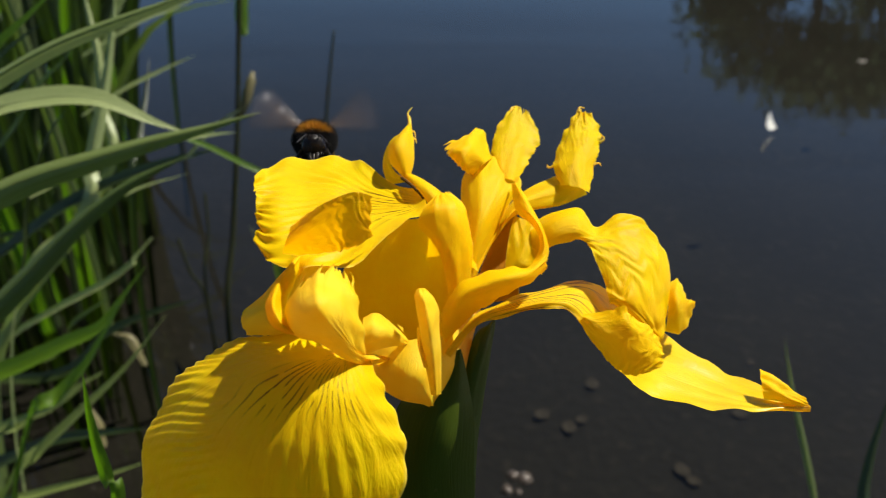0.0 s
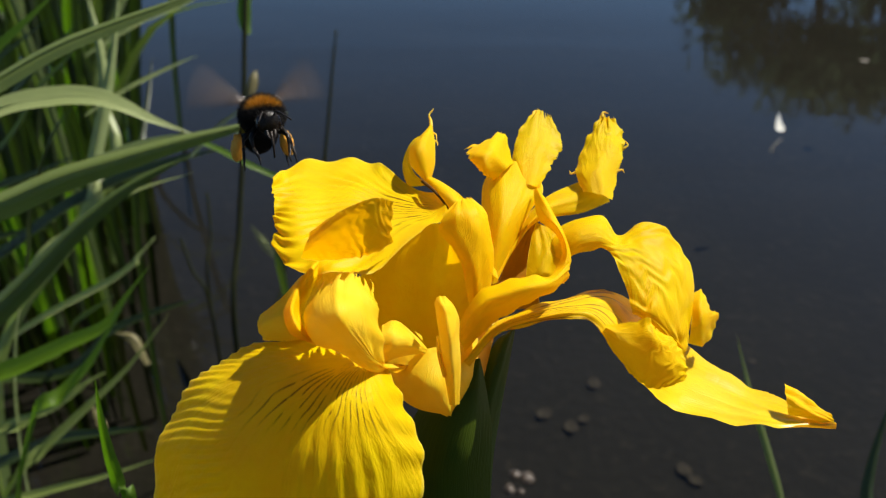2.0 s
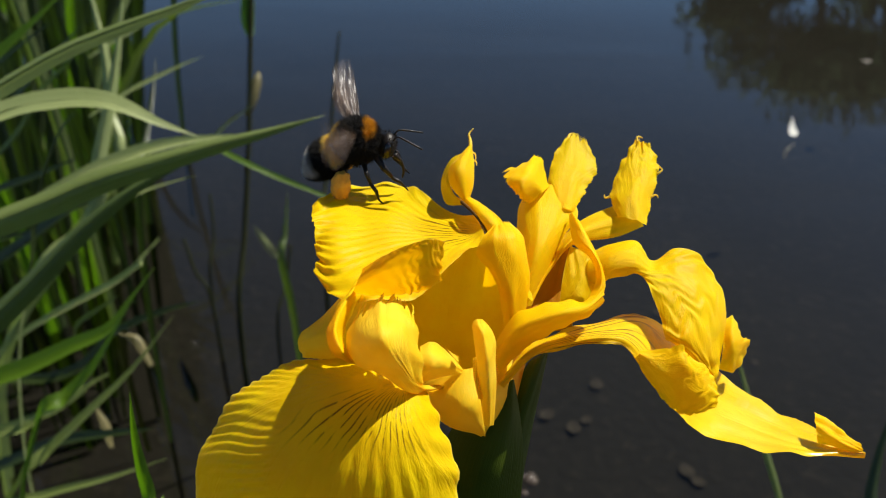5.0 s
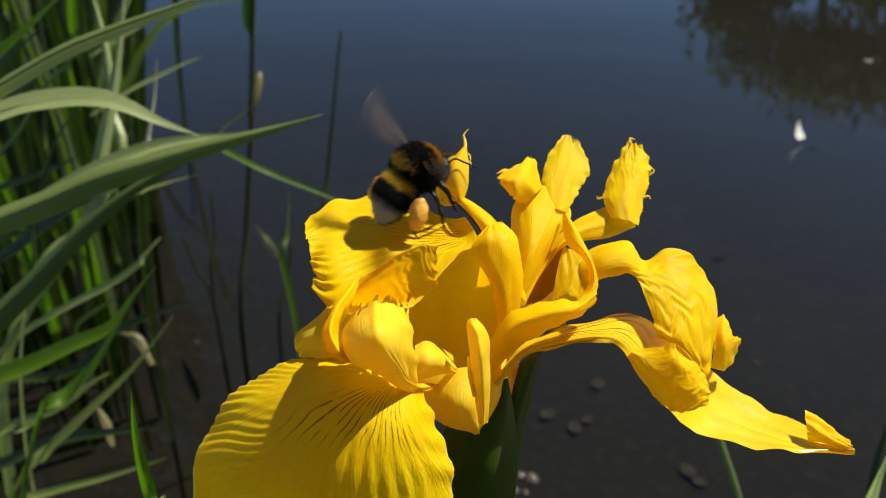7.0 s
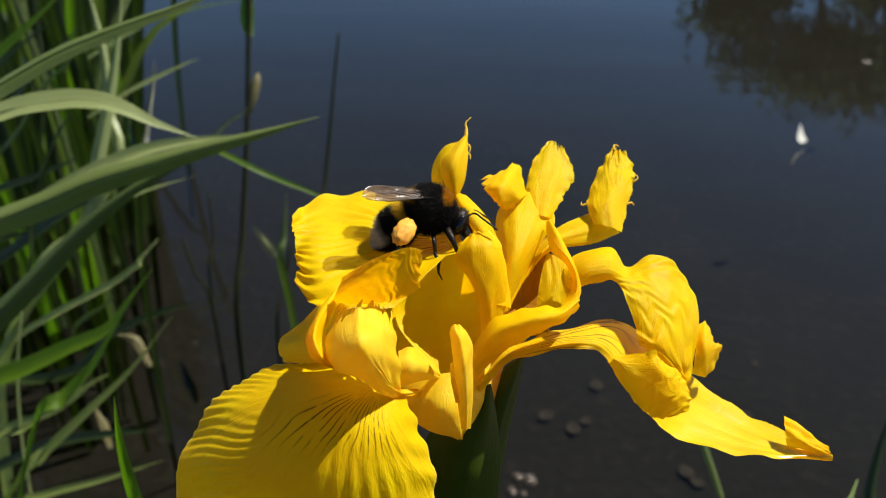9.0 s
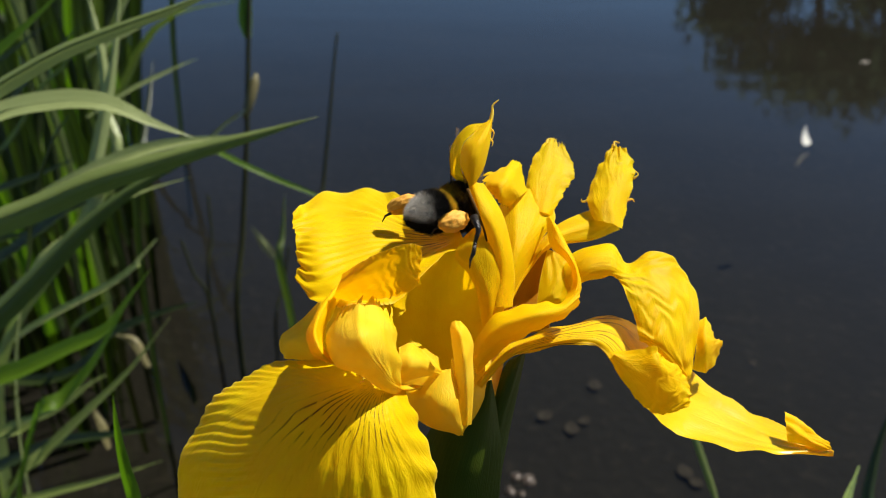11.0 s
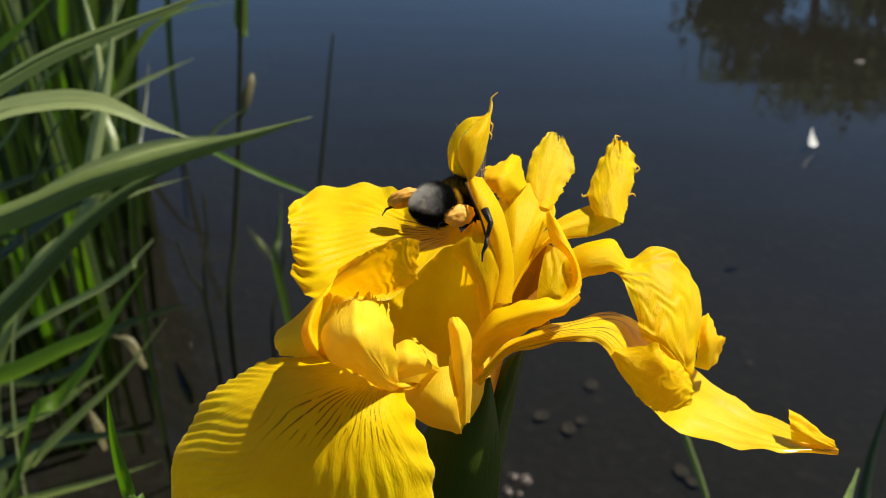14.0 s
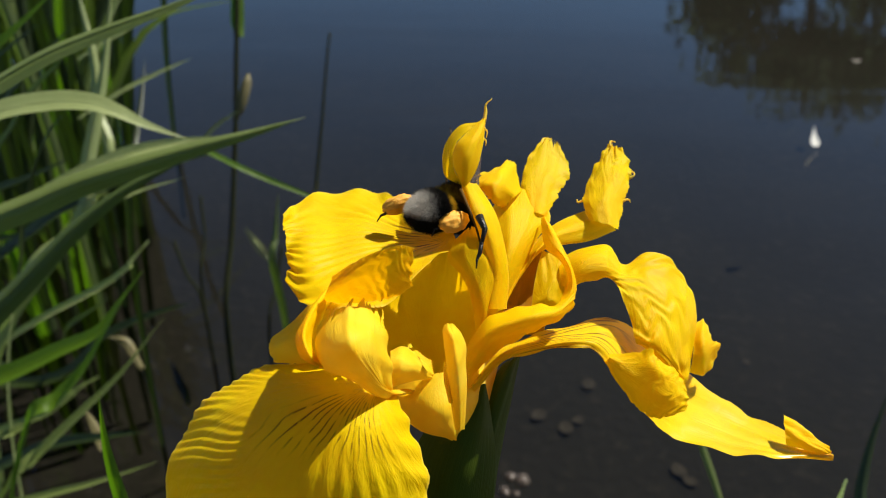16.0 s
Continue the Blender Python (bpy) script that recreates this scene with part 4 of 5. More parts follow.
    d["right"] = reed([(0.1411, 0.3029, 0.175), (0.135, 0.3131, 0.1942), (0.1272, 0.3238, 0.2144), (0.1174, 0.3369, 0.239), (0.109, 0.35, 0.2637)], 0.0034, M_REED_MID, side=(1, 0, 0), label="thin pale green leaf standing in the water", root=False)
    reed([(0.2443, 0.3606, 0.1131), (0.25, 0.3746, 0.1395), (0.2563, 0.3871, 0.163), (0.2676, 0.4027, 0.1923)], 0.008, M_REED_DARK, side=(1, 0, 0), label="dark green leaf standing in the water")
    tip = Vector((0.1458, 0.225, 0.2841))
    d["bud"] = reed([tip - Vector((0.003, 0, 0.09)), tip - Vector((0.001, 0, 0.045)), tip], 0.013, M_TIP, side=(1, 0, 0), fold=0.08, label="pale pointed leaf tip", lean=0.003, tip=0.06)
    ear = bmesh.new()
    tube_mesh(ear, [Vector(p) for p in ((-0.1692, 0.6867, 0.2578), (-0.1664, 0.6907, 0.2654), (-0.164, 0.6948, 0.273), (-0.1606, 0.7003, 0.2846), (-0.1590, 0.7040, 0.2912))], [0.0012, 0.0036, 0.0046, 0.0040, 0.0012], 10)
    e = part("seed_head", ear, M_DRY, None)
    tagged(e, "pale straw-coloured seed head on a stalk", "seed head")
    return d


def stalk(points, radius, label, thin=0.8):
    pts = [Vector(p) for p in points]
    low = pts[-1]
    pts.append(Vector((low.x, low.y + 0.01, -0.16)))
    line = [catmull(pts, k / 24) for k in range(25)]
    bm = tube_mesh(bmesh.new(), line, [radius * (thin + (1 - thin) * k / 24) for k in range(25)], 8)
    ob = part("reed_stalk", bm, M_STALK, None)
    return tagged(ob, label, "reed", "stalks standing in the water")


def build_reed_bed():
    """The crowd of blades behind the single leaves."""
    rng = random.Random(11)
    groups = {}
    for k in range(170):
        x = -0.215 - abs(rng.gauss(0, 0.17)) - rng.uniform(0, 0.12)
        y = rng.uniform(0.72, 1.5)
        x -= (y - 0.42) * 0.24
        h = rng.uniform(0.26, 0.68)
        lx, ly = min(0.10, rng.gauss(0.02, 0.09)), rng.gauss(0, 0.08)
        pts = [Vector((x, y, -0.16)), Vector((x + lx * 0.3, y + ly * 0.3, h * 0.45)), Vector((x + lx, y + ly, h)), Vector((x + lx * 2.1, y + ly * 2, h + rng.uniform(-0.08, 0.12)))]
        # Dark blades weighted up so their colour gives the shade inside the bed.
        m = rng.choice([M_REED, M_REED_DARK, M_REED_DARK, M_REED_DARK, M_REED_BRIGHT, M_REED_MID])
        v, uv, f = blade_verts(pts, rng.uniform(0.007, 0.018), (rng.uniform(0.4, 1), rng.uniform(-0.6, 0.6), 0), 0.25, seg=12, seed=k)
        gv, gu, gf = groups.setdefault(m.name, ([], [], []))
        o = len(gv)
        gv += v
        gu += uv
        gf += [tuple(i + o for i in q) for q in f]
    for mname, (v, uv, f) in groups.items():
        ob = mesh_object("reed_bed", v, f, bpy.data.materials[mname], uvs=uv)
        tagged(ob, "dense upright green reeds at the water's edge", "reeds", kind="stuff")


def build_litter():
    """What floats on the water and lies on its bed."""
    rng = random.Random(3)
    d = {}

    def chip(name, at, size, bend, material, label, category, turn=0.0, arc=0.0):
        verts, faces = [], []
        n = 8
        for i in range(n + 1):
            u = i / n
            w = size * 0.38 * math.sin(math.pi * (0.06 + 0.9 * u)) ** 0.7
            for c in (-1, 0, 1):
                verts.append((size * (u - 0.5), w * c + arc * size * (2 * u - 1) ** 2, 0.003 + bend * size * ((u - 0.5) ** 2 * 2 + abs(c) * 0.2)))
        for i in range(n):
            for c in range(2):
                a = i * 3 + c
                faces.append((a, a + 1, a + 4, a + 3))
        ob = mesh_object(name, verts, faces, material)
        ob.matrix_basis = Matrix.Translation(at) @ Matrix.Rotation(turn, 4, "Z")
        return tagged(ob, label, category)

    d["petal"] = chip("petal_and_glint", (0.5827, 1.2679, 0), 0.031, 0.15, M_FLOAT, "small curled white petal floating on the water", "petal", -1.1, 0.28)
    # Added fleck that stands in for a faint bright reflection on the water.
    d["glint_fleck"] = chip("petal_and_glint", (0.8801, 1.7601, 0), 0.022, 0.2, M_ROT, "small dull fleck standing in for a reflection on the water", "petal", 0.3)
    for k, (p, r) in enumerate((((0.0694, 0.5286, 0), 0.0065), ((0.0599, 0.5326, 0), 0.005), ((0.0532, 0.5158, 0), 0.005), ((0.0626, 0.5139, 0), 0.003))):
        bm = bmesh.new()
        bmesh.ops.create_icosphere(bm, subdivisions=3, radius=r)
        for q in bm.verts:
            q.co *= 1 + 0.25 * noise.noise(q.co * 180 + Vector((k, 0, 0)))
            q.co.z *= 0.6
        ob = part("pebble", bm, M_STONE, None)
        ob.location = p
        tagged(ob, "small wet pale pebble at the water's surface", "pebble", "pebbles")
    spots = ((0.168, 0.8019, -0.165), (0.1908, 0.8702, -0.165), (0.1217, 0.8124, -0.165), (0.1513, 0.7886, -0.165), (0.267, 0.7154, -0.165), (0.2754, 0.6996, -0.165), (0.3079, 1.0431, -0.165), (0.412, 0.93, -0.165), (0.36, 0.81, -0.165))
    for k in range(16):
        x, y = rng.uniform(-0.5, 0.8), rng.uniform(0.35, 1.2)
        at = spots[k] if k < len(spots) else (x, y, -0.165 + 0.01 * rng.random())
        chip("sunken_leaf", (at[0], at[1], bed_height(at[0], at[1])), rng.uniform(0.012, 0.024), rng.uniform(0.05, 0.2), M_ROT,
             "dull rotting leaf on the pond bed", "leaf", rng.uniform(0, 6.28))
    return d


# ---- the bumblebee ----
def coat_material(name, bands, rough=0.8, belly=None):
    """Hair in bands along the body: (start in millimetres along x, colour)."""
    n = Nodes(name)
    ob = n.coord("Object")
    sep = n.add("SeparateXYZ")
    n.put(sep.inputs[0], ob)
    wob = n.math("MULTIPLY", n.math("SUBTRACT", n.noise(ob, 700, 3), 0.5), 0.0016)
    pos = n.math("MULTIPLY_ADD", n.math("ADD", sep.outputs[0], wob), 1000 / 24.0, 0.5)
    stops = []
    for start, c in bands:
        p = start / 24.0 + 0.5
        stops.append((p, c))
    col = n.ramp(pos, *stops)
    if belly is not None:
        low = n.math("MULTIPLY_ADD", n.math("ADD", sep.outputs[2], wob), -1000.0, belly, clamp=True)
        col = n.mix(low, col, (0.010, 0.009, 0.008))
    speck = n.noise(ob, 2600, 2)
    col = n.mix(n.math("MULTIPLY", speck, 0.35), col, (0.01, 0.008, 0.006))
    return n.done(n.blend(0.45, n.principled(col, rough, Specular_IOR_Level=0.3), n.translucent(col)))


BLACK = (0.010, 0.009, 0.008)
ORANGE, GOLD, PALE_HAIR = (0.56, 0.24, 0.010), (0.76, 0.50, 0.03), (0.70, 0.66, 0.58)
M_COAT_THORAX = coat_material("thorax_coat", [(-4.8, GOLD), (-3.4, (0.34, 0.20, 0.012)), (-2.4, BLACK), (1.8, BLACK), (2.4, ORANGE), (3.6, ORANGE), (4.3, BLACK)], belly=2.2)
M_COAT_ABDOMEN = coat_material("abdomen_coat", [(-10.0, PALE_HAIR), (-6.9, PALE_HAIR), (-5.3, BLACK), (-2.8, BLACK), (-2.0, GOLD), (0.8, GOLD), (1.4, BLACK)], belly=-1.6)
M_SHELL = plain_material("black_shell", (0.005, 0.004, 0.003), (0.016, 0.011, 0.007), 500, 0.36, 0.5, 0.0003, Specular_IOR_Level=0.25)
M_EYE = plain_material("dark_eye", (0.006, 0.005, 0.006), (0.012, 0.008, 0.01), 900, 0.12, 0.2, 0.0001)
M_POLLEN = plain_material("orange_pollen", (0.62, 0.27, 0.012), (0.70, 0.35, 0.03), 700, 0.7, 0.5, 0.0002)


def wing_material():
    n = Nodes("clear_wing")
    ob = n.coord("Object")
    f = n.noise(ob, 500, 3)
    clear = n.add("BsdfTransparent")
    clear.inputs[0].default_value = (0.78, 0.68, 0.58, 1)
    film = n.principled(n.mix(f, (0.07, 0.045, 0.03), (0.21, 0.15, 0.11)), 0.26, n.bump(f, 0.7, 0.0004), Specular_IOR_Level=0.6)
    return n.done(n.blend(0.42, clear.outputs[0], film))


M_WING = wing_material()
M_VEIN = plain_material("wing_vein", (0.03, 0.018, 0.01), (0.07, 0.04, 0.02), 400, 0.4)


def fur(name, center, radii, count, length, lay, material, parent, seed, tilt=(0, 0, 0), taper=0.0):
    """Short hair over an ellipsoid, combed backwards."""
    rng = random.Random(seed)
    verts, faces = [], []
    turn = Euler([radians(a) for a in tilt]).to_matrix()
    c, r = Vector(center), Vector(radii)
    lay = Vector(lay)
    for _ in range(count):
        d = Vector((rng.gauss(0, 1), rng.gauss(0, 1), rng.gauss(0, 1))).normalized()
        n = turn @ Vector((d.x / r.x, d.y / r.y, d.z / r.z)).normalized()
        k = 1 + taper * min(0.0, d.x)
        p = c + turn @ Vector((d.x * r.x, d.y * r.y * k, d.z * r.z * k)) * 0.97
        way = (n + lay * rng.uniform(0.3, 1.2) + Vector((rng.gauss(0, 0.25), rng.gauss(0, 0.25), rng.gauss(0, 0.25)))).normalized()
        s = way.cross(n + Vector((0.01, 0.02, 0.03)))
        s = (s.normalized() if s.length > 1e-6 else n.orthogonal().normalized()) * 0.032
        L = length * rng.uniform(0.6, 1.25)
        k = len(verts)
        mid = p + way * L * 0.55
        verts += [mm(p - s), mm(p + s), mm(mid + s * 0.8), mm(mid - s * 0.8), mm(p + way * L + lay * L * 0.15)]
        faces += [(k, k + 1, k + 2, k + 3), (k + 3, k + 2, k + 4)]
    return mesh_object(name, verts, faces, material, parent, smooth=False)


def ball(center, radii, tilt=(0, 0, 0), rough=0.0, sub=4, taper=0.0):
    bm = bmesh.new()
    bmesh.ops.create_icosphere(bm, subdivisions=sub, radius=1)
    turn = Euler([radians(a) for a in tilt]).to_matrix()
    for v in bm.verts:
        k = 1 + rough * noise.noise(v.co * 3.1)
        thin = 1 + taper * min(0.0, v.co.x)
        v.co = mm(Vector(center) + turn @ Vector((v.co.x * radii[0], v.co.y * radii[1] * thin, v.co.z * radii[2] * thin)) * k)
    return bm


def build_wing(bee, side, root, length, width, name):
    """A wing from its root outwards along y (times side), leading edge forward."""
    verts, uvs, faces = [], [], []
    nu, nv = 22, 8
    for i in range(nu + 1):
        u = i / nu
        w = width * (0.16 + 0.84 * math.sin(min(1, u * 1.25 + 0.05) * 1.57)) * (1 - max(0, u - 0.72) ** 2 * 11.5) ** 0.5 if u < 0.999 else 0.12 * width
        for j in range(nv + 1):
            c = j / nv
            verts.append(mm((0.22 * w - w * c, side * length * u, 0.12 * math.sin(c * 14 + u * 6) - 0.5 * u * c)))
            uvs.append((u, c))
    for i in range(nu):
        for j in range(nv):
            a = i * (nv + 1) + j
            faces.append((a, a + 1, a + nv + 2, a + nv + 1))
    wing = mesh_object(name, verts, faces, M_WING, bee, uvs, "smoky transparent wing with brown veins")
    wing.location = mm(root)
    bm = bmesh.new()
    for c0, c1, e in ((0.02, 0.05, 0.97), (0.12, 0.30, 0.92), (0.25, 0.62, 0.85), (0.4, 0.9, 0.7)):
        line = []
        for k in range(9):
            u = e * k / 8
            i = min(int(u * nu), nu - 1)
            c = c0 + (c1 - c0) * (k / 8) ** 1.3
            line.append(Vector(verts[i * (nv + 1) + int(c * nv)]))
        tube_mesh(bm, line, [mm((0.10 - 0.006 * k, 0, 0)).x for k in range(9)], 5)
    part("wing_vein", bm, M_VEIN, wing)
    return wing


WAIST = (-3.2, 0, -0.3)


def build_bee():
    """A bumblebee, head along +x, back along +z, in millimetres."""
    bee = new("bumblebee")
    thorax = part("thorax", ball((0, 0, 0.2), (4.0, 4.2, 3.8)), M_COAT_THORAX, bee, "black furry thorax with an orange collar")
    fur("hair", (0, 0, 0.2), (4.0, 4.2, 3.8), 16000, 1.25, (-0.5, 0, 0), M_COAT_THORAX, thorax, 1)
    middle = Vector((-7.0, 0, -1.3)) - Vector(WAIST)
    abdomen = part("abdomen", ball(middle, (4.7, 3.4, 3.2), (0, -14, 0), taper=0.38), M_COAT_ABDOMEN, bee, "black furry abdomen with a yellow band and pale tail")
    fur("hair", middle, (4.7, 3.4, 3.2), 20000, 1.15, (-0.8, 0, -0.1), M_COAT_ABDOMEN, abdomen, 2, (0, -14, 0), 0.38)
    abdomen.location = mm(WAIST)
    head = part("head", ball((5.0, 0, -1.8), (1.7, 2.4, 2.5), (0, 25, 0)), M_SHELL, bee, "glossy black head")
    fur("hair", (5.0, 0, -1.8), (1.7, 2.4, 2.5), 700, 0.7, (0.1, 0, 0.2), M_SHELL, head, 3, (0, 25, 0))
    for s in (-1, 1):
        part("eye", ball((5.2, s * 2.05, -1.7), (0.75, 0.55, 1.5), (s * 10, 20, 0), sub=3), M_EYE, head)
        thread("antenna", [(6.2, s * 0.9, -0.9), (7.6, s * 1.3, 0.1), (9.2, s * 2.1, -0.7), (11.6, s * 3.2, -2.2)], 0.17, 0.17, head, M_SHELL)
        thread("mandible", [(6.0, s * 0.8, -3.6), (6.6, s * 0.7, -4.6), (6.8, s * 0.15, -5.5)], 0.5, 0.16, head, M_SHELL)
    thread("tongue", [(6.2, 0, -3.8), (6.8, 0, -5.6), (6.9, 0, -7.4), (6.3, 0, -9.0)], 0.42, 0.16, head, M_SHELL, "long dark tongue")
    legs = ((3.0, 2.4, -2.6, 5.2, 3.6, -6.8, 6.6, 3.0, -9.0), (0.6, 2.8, -3.0, 1.2, 5.0, -6.4, 1.9, 5.4, -9.6), (-2.2, 2.6, -3.0, -4.2, 4.6, -4.6, -5.2, 5.0, -9.2))
    hind = []
    for s in (-1, 1):
        for k, (ax, ay, az, bx, by, bz, cx, cy, cz) in enumerate(legs):
            bm = bmesh.new()
            a, b, c = Vector((ax, s * ay, az)), Vector((bx, s * by, bz)), Vector((cx, s * cy, cz))
            tube_mesh(bm, [mm(a), mm(a * 0.45 + b * 0.55 + Vector((0, s * 0.7, 0.4))), mm(b)], [0.0007 if k == 0 else 0.00045, 0.00048 if k == 0 else 0.0004, 0.0003], 8)
            tube_mesh(bm, [mm(b), mm((b + c) / 2 + Vector((0.3, 0, 0))), mm(c), mm(c + Vector((0.7, s * 0.1, -1.2)))], [0.00034, 0.00036, 0.0002, 0.00010], 8)
            if k < 2:
                for e in (b, c):
                    bmesh.ops.create_icosphere(bm, subdivisions=2, radius=0.00036 if e is b else 0.00022, matrix=Matrix.Translation(mm(e)))
            leg = part("leg", bm, M_SHELL, bee)
            leg.data.transform(Matrix.Translation(-mm(a)))
            leg.location = mm(a)
            if k == 2:
                part("pollen_basket", ball((-4.2, s * 5.2, -5.6), (1.8, 1.4, 2.9), (s * 8, 22, 0), 0.16), M_POLLEN, leg, "fat orange pollen load on the hind leg").location = -mm(a)
            hind.append((s, k, leg))
    wings = []
    for s in (-1, 1):
        wings.append((s, build_wing(bee, s, (0.6, s * 2.7, 2.9), 12.4, 4.3, "forewing"), 0))
        wings.append((s, build_wing(bee, s, (-0.9, s * 2.7, 2.6), 8.8, 3.2, "hindwing"), 1))
    tagged(bee, "furry black and orange bumblebee carrying pollen", "bumblebee")
    return bee, abdomen, wings, hind


# ---- build ----
water = build_setting()
build_far_bank()
build_tree(8.9, 20.5, 6.0, 2.6, 1)
build_tree(12.2, 21.5, 4.0, 2.5, 2)
iris, iris_parts = build_iris()
reeds = build_reeds()
build_reed_bed()
litter = build_litter()
bee, bee_abdomen, wings, bee_legs = build_bee()


def motions():
    walk(iris, [
        (0, pose(-0.0007, 0.1162, 0.4055, -0.32, -1.09, 2.48)),
        (0.5, pose(0.0010, 0.1157, 0.4065, 0.19, -0.25, 1.98)),
        (1, pose(0.0009, 0.1156, 0.4076, 0.42, -0.46, 2.19)),
        (1.5, pose(0.0003, 0.1139, 0.4077, 0.16, -0.34, 2.52)),
        (2, pose(0.0009, 0.1136, 0.4061, -0.11, -0.44, 1.65)),
        (2.5, pose(0.0021, 0.1130, 0.4058, -0.27, -0.03, 1.64)),
        (3, pose(0.0034, 0.1133, 0.4055, -0.05, -0.18, 1.17)),
        (3.5, pose(0.0044, 0.1135, 0.4045, -0.09, -0.19, 0.43)),
        (4, pose(0.0053, 0.1146, 0.4035, 0.08, 0.21, -0.11)),
        (6.5, pose(0.0033, 0.1152, 0.4019, -0.48, 0.11, 0.78)),
        (7, pose(0.0039, 0.1162, 0.4015, -0.39, 0.15, 0.57)),
        (7.5, pose(0.0032, 0.1169, 0.4009, -0.28, 0.29, 0.48)),
        (8, pose(0.0023, 0.1173, 0.4011, -0.02, 0.30, 0.61)),
        (8.5, pose(0.0020, 0.1166, 0.4011, -0.51, 0.67, 1.03)),
        (9, pose(0.0020, 0.1168, 0.4006, -0.18, 0.83, 1.03)),
        (11.5, pose(0.0027, 0.1172, 0.4012, -0.19, 0.39, 0.62)),
        (12, pose(0.0033, 0.1171, 0.4017, -0.08, -0.04, 0.30)),
        (12.5, pose(0.0032, 0.1158, 0.4012, -0.23, 0.41, 0.54)),
        (13, pose(0.0031, 0.1168, 0.4002, 0.00, -0.00, 0.00)),
        (13.5, pose(0.0026, 0.1168, 0.4016, 0.17, 0.04, -0.03)),
        (14, pose(0.0026, 0.1154, 0.4027, -0.04, 0.56, 0.52)),
        (14.5, pose(0.0027, 0.1153, 0.4024, -0.08, 0.50, 0.34)),
        (15, pose(0.0023, 0.1153, 0.4019, -0.10, 0.62, 0.41)),
        (15.5, pose(0.0021, 0.1152, 0.4016, -0.25, 0.46, 0.39)),
        (16, pose(0.0025, 0.1149, 0.4020, -0.24, 0.49, 0.40)),
    ])
    walk(bee, [
        (0, pose(-0.0262, 0.1743, 0.4310, -2.0, -29.5, -83.7)),
        (0.5, pose(-0.0328, 0.1730, 0.4333, -15.1, -26.1, -57.1)),
        (1, pose(-0.0390, 0.1704, 0.4363, 7.4, -12.5, -21.5)),
        (1.5, pose(-0.0385, 0.1691, 0.4387, -3.3, -26.2, -56.4)),
        (2, pose(-0.0369, 0.1670, 0.4395, -3.0, -24.2, -65.3)),
        (2.5, pose(-0.0463, 0.1584, 0.4451, 12.0, -1.0, -7.0)),
        (3, pose(-0.0325, 0.1586, 0.4510, 0.2, -8.7, -20.4)),
        (3.5, pose(-0.0195, 0.1567, 0.4524, 6.8, -13.9, -31.0)),
        (4, pose(-0.0179, 0.1513, 0.4475, 1.7, -8.9, -21.5)),
        (5.2, pose(-0.0170, 0.1444, 0.4431, 9.6, -11.7, 2.5)),
        (6.5, pose(-0.0159, 0.1366, 0.4383, 18.6, -14.8, 29.6)),
        (7, pose(-0.0060, 0.1391, 0.4407, 6.3, -2.1, 40.9)),
        (7.5, pose(-0.0032, 0.1344, 0.4356, -15.1, 10.2, 44.7)),
        (8, pose(-0.0044, 0.1343, 0.4357, -1.9, 3.0, 26.1)),
        (8.5, pose(-0.0049, 0.1336, 0.4383, -8.8, -10.2, 12.0)),
        (9, pose(-0.0026, 0.1327, 0.4362, -14.5, 3.3, 0.5)),
        (10.2, pose(0.0013, 0.1345, 0.4349, -9.2, 14.1, 18.8)),
        (11.5, pose(0.0039, 0.1375, 0.4345, -3.1, 28.4, 46.7)),
        (12, pose(0.0043, 0.1373, 0.4351, -3.4, 28.0, 46.2)),
        (12.5, pose(0.0044, 0.1361, 0.4345, -3.1, 28.5, 46.6)),
        (13, pose(0.0042, 0.1369, 0.4336, -3.3, 28.0, 46.0)),
        (13.5, pose(0.0038, 0.1368, 0.4350, -3.1, 27.9, 46.0)),
        (14, pose(0.0039, 0.1355, 0.4361, -2.9, 28.4, 46.7)),
        (14.5, pose(0.0040, 0.1355, 0.4357, -3.0, 28.4, 46.5)),
        (15, pose(0.0037, 0.1355, 0.4353, -2.9, 28.5, 46.6)),
        (15.5, pose(0.0033, 0.1355, 0.4349, -3.1, 28.5, 46.4)),
        (16, pose(0.0038, 0.1352, 0.4353, -3.1, 28.5, 46.5)),
    ])
    # the abdomen curls down at the waist
    walk(bee_abdomen, [(t, Matrix.Translation(mm(WAIST)) @ Matrix.Rotation(radians(-a), 4, "Y")) for t, a in
                       ((0.0, 25), (0.5, 25), (1.0, 32), (1.5, 25), (2.0, 25), (2.5, 25), (3.0, 10), (3.5, 21), (4.0, 16), (6.5, 27), (7.0, 45), (7.5, 24), (8.0, 32), (8.5, 32), (9.0, 35), (10.2, 18), (11.5, 4), (16, 4))])
    # the style arm is lifted as the bee crawls under it
    p = iris_parts["arm"].location.copy()
    view, across = Vector((0, 0.883, -0.469)), Vector((1, 0, 0))
    walk(iris_parts["arm"], [(t, Matrix.Translation(p) @ Matrix.Rotation(radians(-12.7 * a), 4, view) @ Matrix.Rotation(radians(-22 * a), 4, across)) for t, a in
                             ((0, 1.1), (3.5, 1.05), (6.3, 1), (7.5, 1), (8, 0.8), (8.5, 0.4), (9.0, 0.56), (9.2, 0.3), (10.4, 0), (16, 0))])
    p = iris_parts["fall"].location.copy()
    walk(iris_parts["fall"], [(t, Matrix.Translation(p) @ Matrix.Rotation(radians(a), 4, Vector((0, 1, -0.45)))) for t, a in
                              ((0, 4.0), (3.1, 4.0), (3.5, 0.5), (4.2, 1.5), (6.4, -2), (7, -4), (7.6, -1), (9, 0), (16, 0))])
    p = iris_parts["lobe"].location.copy()
